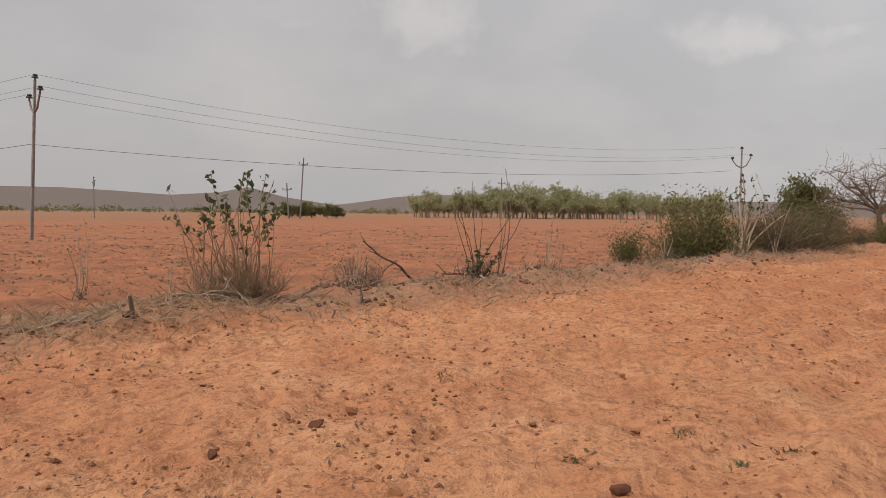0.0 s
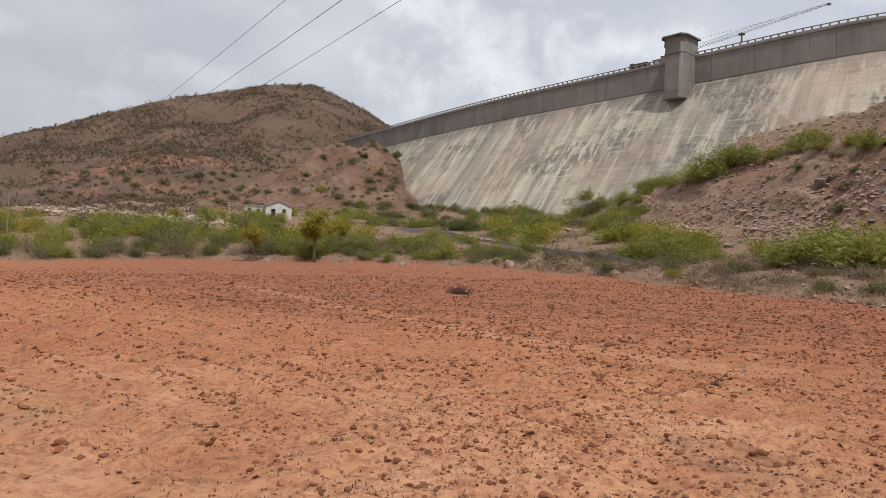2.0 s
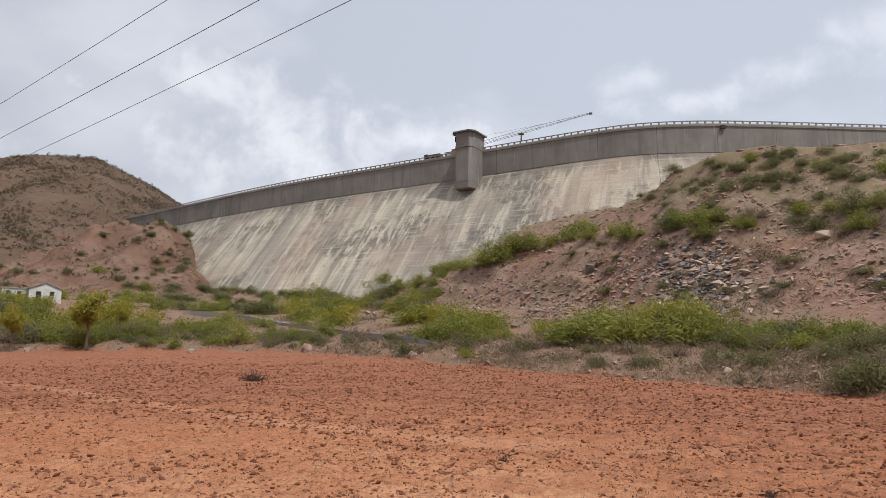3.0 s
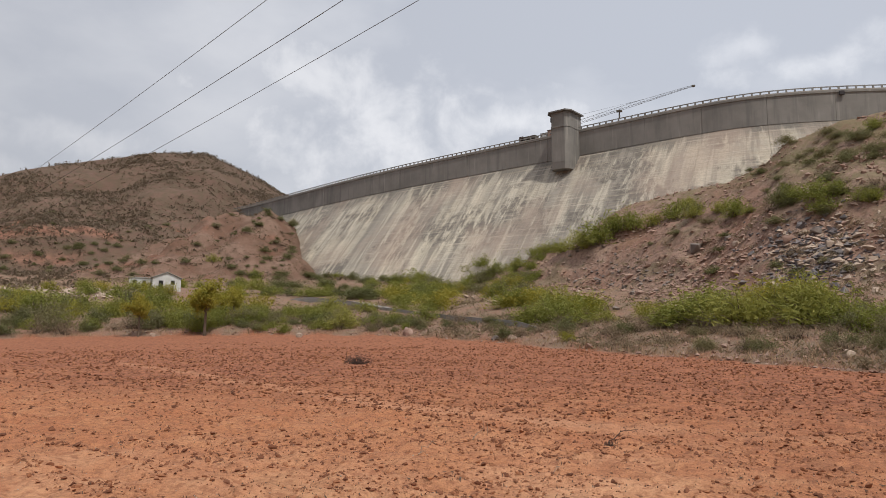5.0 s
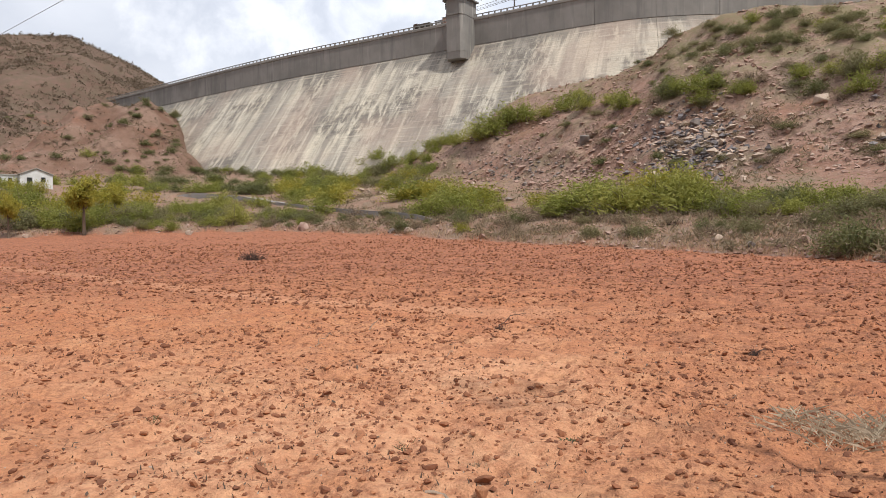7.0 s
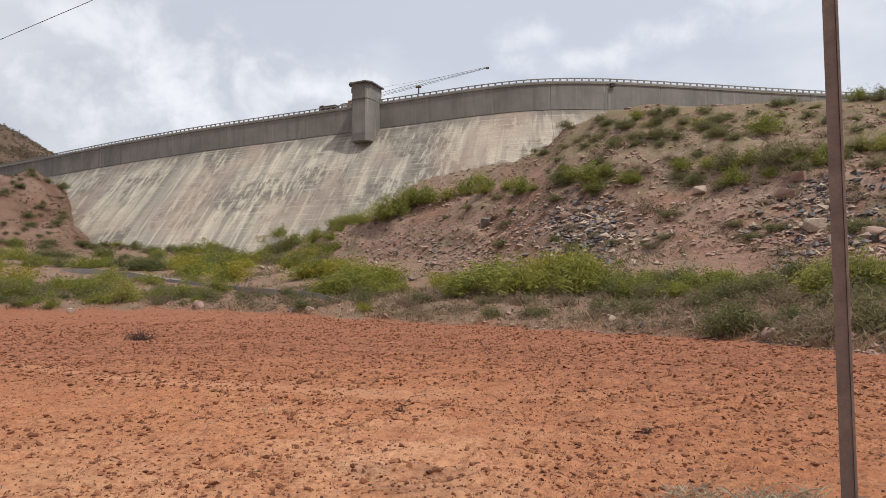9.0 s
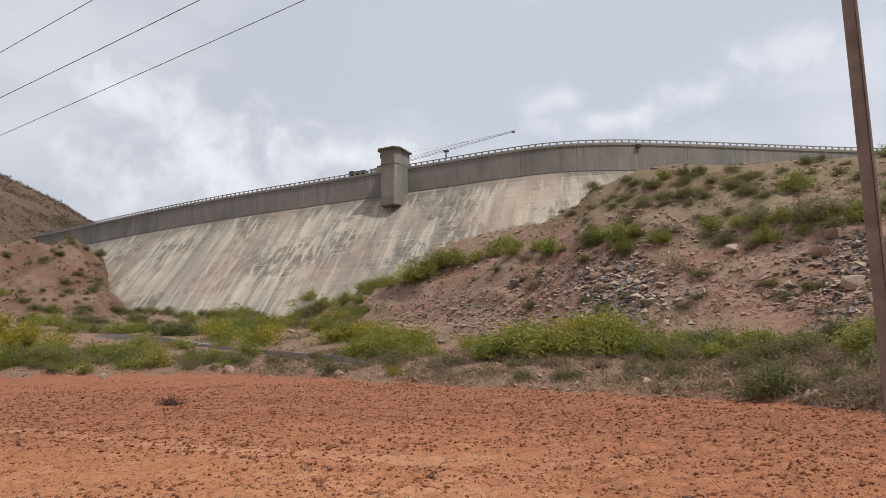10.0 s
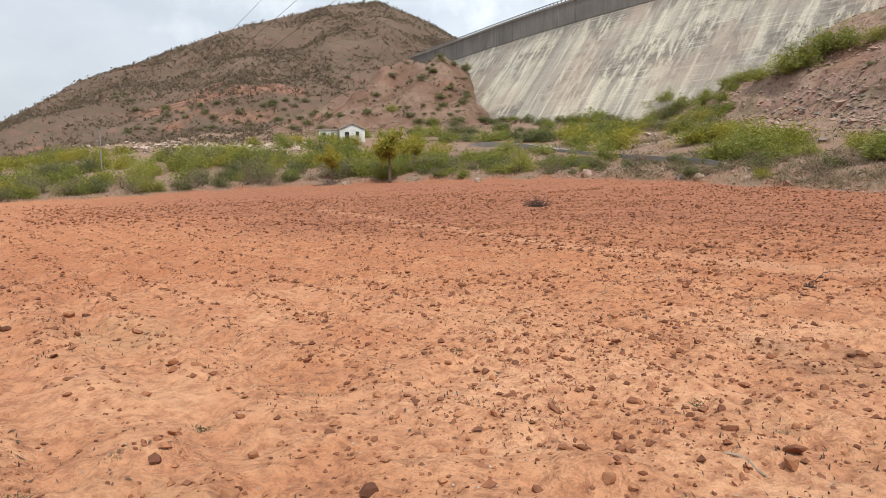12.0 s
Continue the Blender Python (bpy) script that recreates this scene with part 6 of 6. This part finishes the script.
def leafy_shrub(name, place, seed, stems, tall, wide, label, leaf_from=0.5, brush=60, leaf=0.085, leaves=26, thick=0.013, wood=None, spread=66, leaf_to=1.0):
    """A tall thin-stemmed shrub: pale bare canes, waxy leaves near the tips, dead brush at the foot."""
    rng = np.random.default_rng(seed)
    shrub = thing(name, place, label, "shrub")
    spots, sizes = [], []
    for k in range(stems):
        h = heading(rng, spread, 88)
        p = limb((rng.normal(0, 0.1 * wide), rng.normal(0, 0.1 * wide), -0.03), h, tall * rng.uniform(0.55, 1.0), rng, 0.22, -0.05, 8)
        v, f = tubes([(p, thick, thick * 0.4)], 5)
        child("stem", mesh_from("stem", v, f, wood or (CANE if k % 3 else DEAD)), shrub)
        m = int(leaves * rng.uniform(0.3, 1.2))
        t = leaf_from + (leaf_to - leaf_from) * rng.uniform(0, 1, m) ** 0.6
        i = np.minimum((t * 7).astype(int), 6)
        spots.append(p[i] + (p[i + 1] - p[i]) * (t * 7 - i)[:, None] + rng.normal(0, 0.035, (m, 3)))
        sizes.append(leaf * rng.uniform(0.5, 1.15, m))
    c, sz = np.concatenate(spots), np.concatenate(sizes)
    v, f = quads(c, sz * 0.75, 1.7, rng)
    child("leaves", mesh_from("leaves", v, f, WAXY), shrub, "grey-green waxy leaves")
    if brush:
        paths = []
        for _ in range(brush):
            h = heading(rng, 15, 70)
            p = limb((rng.normal(0, 0.18 * wide), rng.normal(0, 0.18 * wide), -0.02), h, wide * rng.uniform(0.35, 0.75), rng, 0.4, 0.0, 6)
            paths.append((p, rng.uniform(0.006, 0.015), 0.003))
            for _ in range(3):
                paths.append((limb(p[rng.integers(2, 6)], heading(rng, 5, 80), wide * rng.uniform(0.12, 0.35), rng, 0.5, 0.0, 4), 0.004, 0.0015))
        v, f = tubes(paths, 4)
        child("dead_brush", mesh_from("dead_brush", v, f, TAN_CANE if seed % 2 else BARK), shrub, "tangle of dry grey twigs")
    return shrub


leafy_shrub("milkweed_shrub", polar(-129.0, 11.8), 301, 15, 2.3, 1.35, "tall half-dry milkweed shrub with leafy tips", 0.74, 190, 0.115, 11, 0.012, TAN_CANE, 58)
leafy_shrub("milkweed_shrub", polar(-127.2, 11.9), 303, 12, 2.3, 1.0, "leafy milkweed shrub above dead twigs", 0.6, 110, 0.10, 16, 0.012, TAN_CANE, 60)
leafy_shrub("milkweed_shrub", polar(-130.6, 11.7), 305, 6, 2.4, 1.0, "sparse milkweed shrub with bare canes", 0.84, 30, 0.12, 7, 0.011, TAN_CANE)
leafy_shrub("milkweed_shrub", polar(-88.9, 28.0), 307, 14, 3.3, 1.2, "tall milkweed shrub with bleached bare canes", 0.75, 50, 0.13, 14, 0.04)
leafy_shrub("milkweed_shrub", polar(-86.6, 28.5), 309, 5, 3.9, 0.6, "tall milkweed shrub with few leaves", 0.8, 0, 0.13, 10)
leafy_shrub("dark_shrub", polar(-109.2, 15.0), 302, 7, 2.2, 0.8, "dark-stemmed shrub with green leaves at its foot", 0.02, 60, 0.11, 22, 0.012, TWIG, 60, 0.32)
leafy_shrub("dark_shrub", polar(-107.6, 15.3), 304, 3, 2.7, 0.5, "bare leaning sapling beside a shrub", 0.9, 10, 0.06, 4, 0.013, BARK, 60)
leafy_shrub("thin_shrub", polar(-103.3, 19.3), 306, 6, 1.5, 0.7, "thin bare shrub on the field bank", 0.8, 24, 0.05, 6)
leafy_shrub("thin_shrub", polar(-105.4, 17.6), 308, 5, 0.9, 0.5, "small withered shrub on the field bank", 0.8, 20, 0.05, 5)
leafy_shrub("thin_shrub", polar(-119.0, 13.8), 310, 6, 1.1, 1.1, "wispy dry shrub beside fallen branches", 0.9, 90, 0.04, 4)
leafy_shrub("thin_shrub", polar(-94.6, 22.0), 312, 5, 1.2, 0.9, "thin dry shrub on the field bank", 0.8, 40, 0.05, 6)
leafy_shrub("thin_shrub", polar(-139.5, 14.0), 314, 4, 1.6, 0.5, "thin bare canes at the field's side", 0.9, 8, 0.05, 3)


def fallen_branch(b0, r0, up0, b1, r1, up1, thick, seed, label, forks=4, wood=TWIG):
    rng = np.random.default_rng(seed)
    a, b = polar(b0, r0, up0), polar(b1, r1, up1)
    branch = thing("fallen_branch", a, label, "branch", "dead branches on the field bank")
    d = np.array(b - a)
    n = 9
    p = np.linspace(0, 1, n)[:, None] * d + np.cumsum(rng.normal(0, 0.035, (n, 3)), 0)
    p[-1], p[0] = d, 0
    v, f = tubes([(p, thick, thick * 0.35)], 6)
    child("limb", mesh_from("limb", v, f, wood), branch)
    for _ in range(forks):
        k = rng.integers(2, n - 1)
        q = limb(p[k], d / np.linalg.norm(d) + rng.normal(0, 0.5, 3) * (1, 1, 0.6) + (0, 0, 0.15), np.linalg.norm(d) * rng.uniform(0.15, 0.4), rng, 0.4, 0.02, 5)
        v, f = tubes([(q, thick * 0.45, thick * 0.15)], 5)
        child("twig", mesh_from("twig", v, f, wood), branch)


DARKWOOD, PALEWOOD = "dark crooked dead branch lying on the bank", "bleached thin branch lying in dry grass"
fallen_branch(-114.2, 14.6, 0.05, -118.6, 14.6, 0.95, 0.030, 401, DARKWOOD)
fallen_branch(-115.2, 14.2, 0.05, -118.2, 14.0, 0.22, 0.028, 402, DARKWOOD)
fallen_branch(-109.4, 14.9, 0.05, -112.6, 15.3, 0.42, 0.028, 403, DARKWOOD)
fallen_branch(-109.0, 14.6, 0.10, -106.4, 13.2, 0.02, 0.026, 404, PALEWOOD, 4, DEAD)
fallen_branch(-124.5, 11.6, 0.06, -116.6, 13.2, 0.14, 0.020, 405, PALEWOOD, 9, DEAD)
fallen_branch(-122.6, 11.9, 0.05, -118.0, 12.6, 0.10, 0.018, 406, PALEWOOD, 8, DEAD)
fallen_branch(-133.2, 10.6, 0.08, -126.8, 11.2, 0.10, 0.024, 407, PALEWOOD, 9, DEAD)
fallen_branch(-133.6, 9.6, 0.0, -132.6, 10.4, 0.85, 0.012, 408, PALEWOOD, 1, DEAD)
fallen_branch(-127.5, 10.8, 0.10, -130.2, 11.0, 0.62, 0.016, 409, PALEWOOD, 3, DEAD)
fallen_branch(-103.2, 13.4, 0.05, -100.4, 14.4, 0.06, 0.014, 410, PALEWOOD, 8, DEAD)
fallen_branch(-121.0, 10.2, 0.05, -119.4, 9.8, 0.03, 0.02, 411, PALEWOOD, 1, DEAD)
fallen_branch(-142.0, 9.4, 0.05, -138.0, 9.8, 0.1, 0.016, 412, PALEWOOD, 6, DEAD)
fallen_branch(-7.6, 4.5, 0.0, -2.0, 4.2, 0.02, 0.013, 413, "short dry stick lying on the soil", 2, DEAD)
for k, (b, r, length) in enumerate([(-16.4, 10.7, 0.5), (-6.5, 9.2, 0.35), (-12, 12.0, 0.4), (18, 10.2, 0.6), (-1.5, 12.0, 0.6)]):
    fallen_branch(b, r, 0.01, b + length * 3, r + length * 0.4, 0.10, 0.009, 420 + k, "short dry stick lying on the soil", 2, DEAD if k < 3 else TWIG)


def stump(b, r, tall, thick, seed, label):
    rng = np.random.default_rng(seed)
    s = thing("stump", polar(b, r), label, "stump")
    v, f = tubes([(limb((0, 0, -0.05), (rng.normal(0, 0.06), rng.normal(0, 0.06), 1), tall, rng, 0.3, 0, 5), thick, thick * 0.6)], 8)
    child("post", mesh_from("post", v, f, BARK), s)


stump(-135.7, 9.6, 0.36, 0.035, 431, "short weathered wooden stub standing in the grass")
stump(-112.7, 15.2, 0.32, 0.03, 432, "short dark stub standing on the bank")
stump(-112.2, 15.2, 0.28, 0.03, 433, "short dark stub standing on the bank")
stump(-118.7, 11.5, 0.3, 0.03, 434, "short dark stub standing on the bank")


def tuft(place, seed, wide, tall, blades, label, material=STRAW, lean=1.3, name="dry_weed", width=0.006):
    """A clump of blades or twigs, one mesh."""
    rng = np.random.default_rng(seed)
    x, y = place.x + rng.normal(0, wide * 0.38, blades), place.y + rng.normal(0, wide * 0.38, blades)
    me = grass_mesh(name, x, y, tall * rng.uniform(0.4, 1.0, blades), rng.uniform(0.2, lean, blades), rng, material, width)
    tagged(new(name, me), label, "straw" if "straw" in name else "weed", kind="stuff")


STRAW_HEAP = simple("sun_bleached_straw", (0.66, 0.56, 0.42), (0.50, 0.41, 0.29), 9.0)
for n, (x, y, w) in enumerate([(2.35, 6.15, 0.4), (2.75, 6.0, 0.5), (2.55, 5.7, 0.45), (3.1, 5.95, 0.45), (2.9, 5.55, 0.35)]):
    tuft(Vector((x, y, 0)), 441 + n, w, 0.17, 130, "loose heap of pale dry stalks on the soil", STRAW_HEAP, 2.2, "straw_heap", 0.0035)
tuft(Vector((2.80, 4.66, 0)), 446, 0.12, 0.24, 260, "dark green weed at the foot of a pole", WAXY, 0.8, width=0.004)
GREENISH = "small green weed sprouting from the soil"
for k, (b, e) in enumerate([(-93.4, -16.4), (-89.4, -17.4), (-86.2, -16.8), (-101.6, -18.6), (-84.8, -19.6), (-112, -13.0), (-3.6, -17.5), (-9, -16.0), (-20, -17), (-48, -17.2), (-40, -15.5), (-60, -20), (-54, -19), (4, -15.4), (9, -17.2), (-28, -13.6)]):
    r = EYE / math.tan(radians(-e))
    tuft(polar(b, r), 450 + k, 0.10, 0.05, 46, GREENISH if k < 5 or k % 2 else "small dry weed sprouting from the soil", WAXY if k < 5 or k % 2 else STRAW, 1.5, width=0.004)


def field_clump(b, r, wide, label):
    rng = np.random.default_rng(int(abs(b) * 10))
    ob = thing("dry_clump", polar(b, r), label, "weed")
    paths = []
    for _ in range(90):
        p = limb((rng.normal(0, 0.2 * wide), rng.normal(0, 0.2 * wide), 0), heading(rng, 15, 80), wide * rng.uniform(0.25, 0.6), rng, 0.5, 0, 5)
        paths.append((p, 0.012 * wide ** 0.8, 0.005 * wide))
    v, f = tubes(paths, 4)
    child("twig", mesh_from("twig", v, f, TWIG), ob)


field_clump(-21.3, 45.0, 1.6, "low dark clump of dry weed in the red field")
field_clump(-1.4, 11.9, 0.22, "small dark clump of dry twigs on the field")
field_clump(17.8, 10.1, 0.2, "small dark clump of dry twigs on the field")
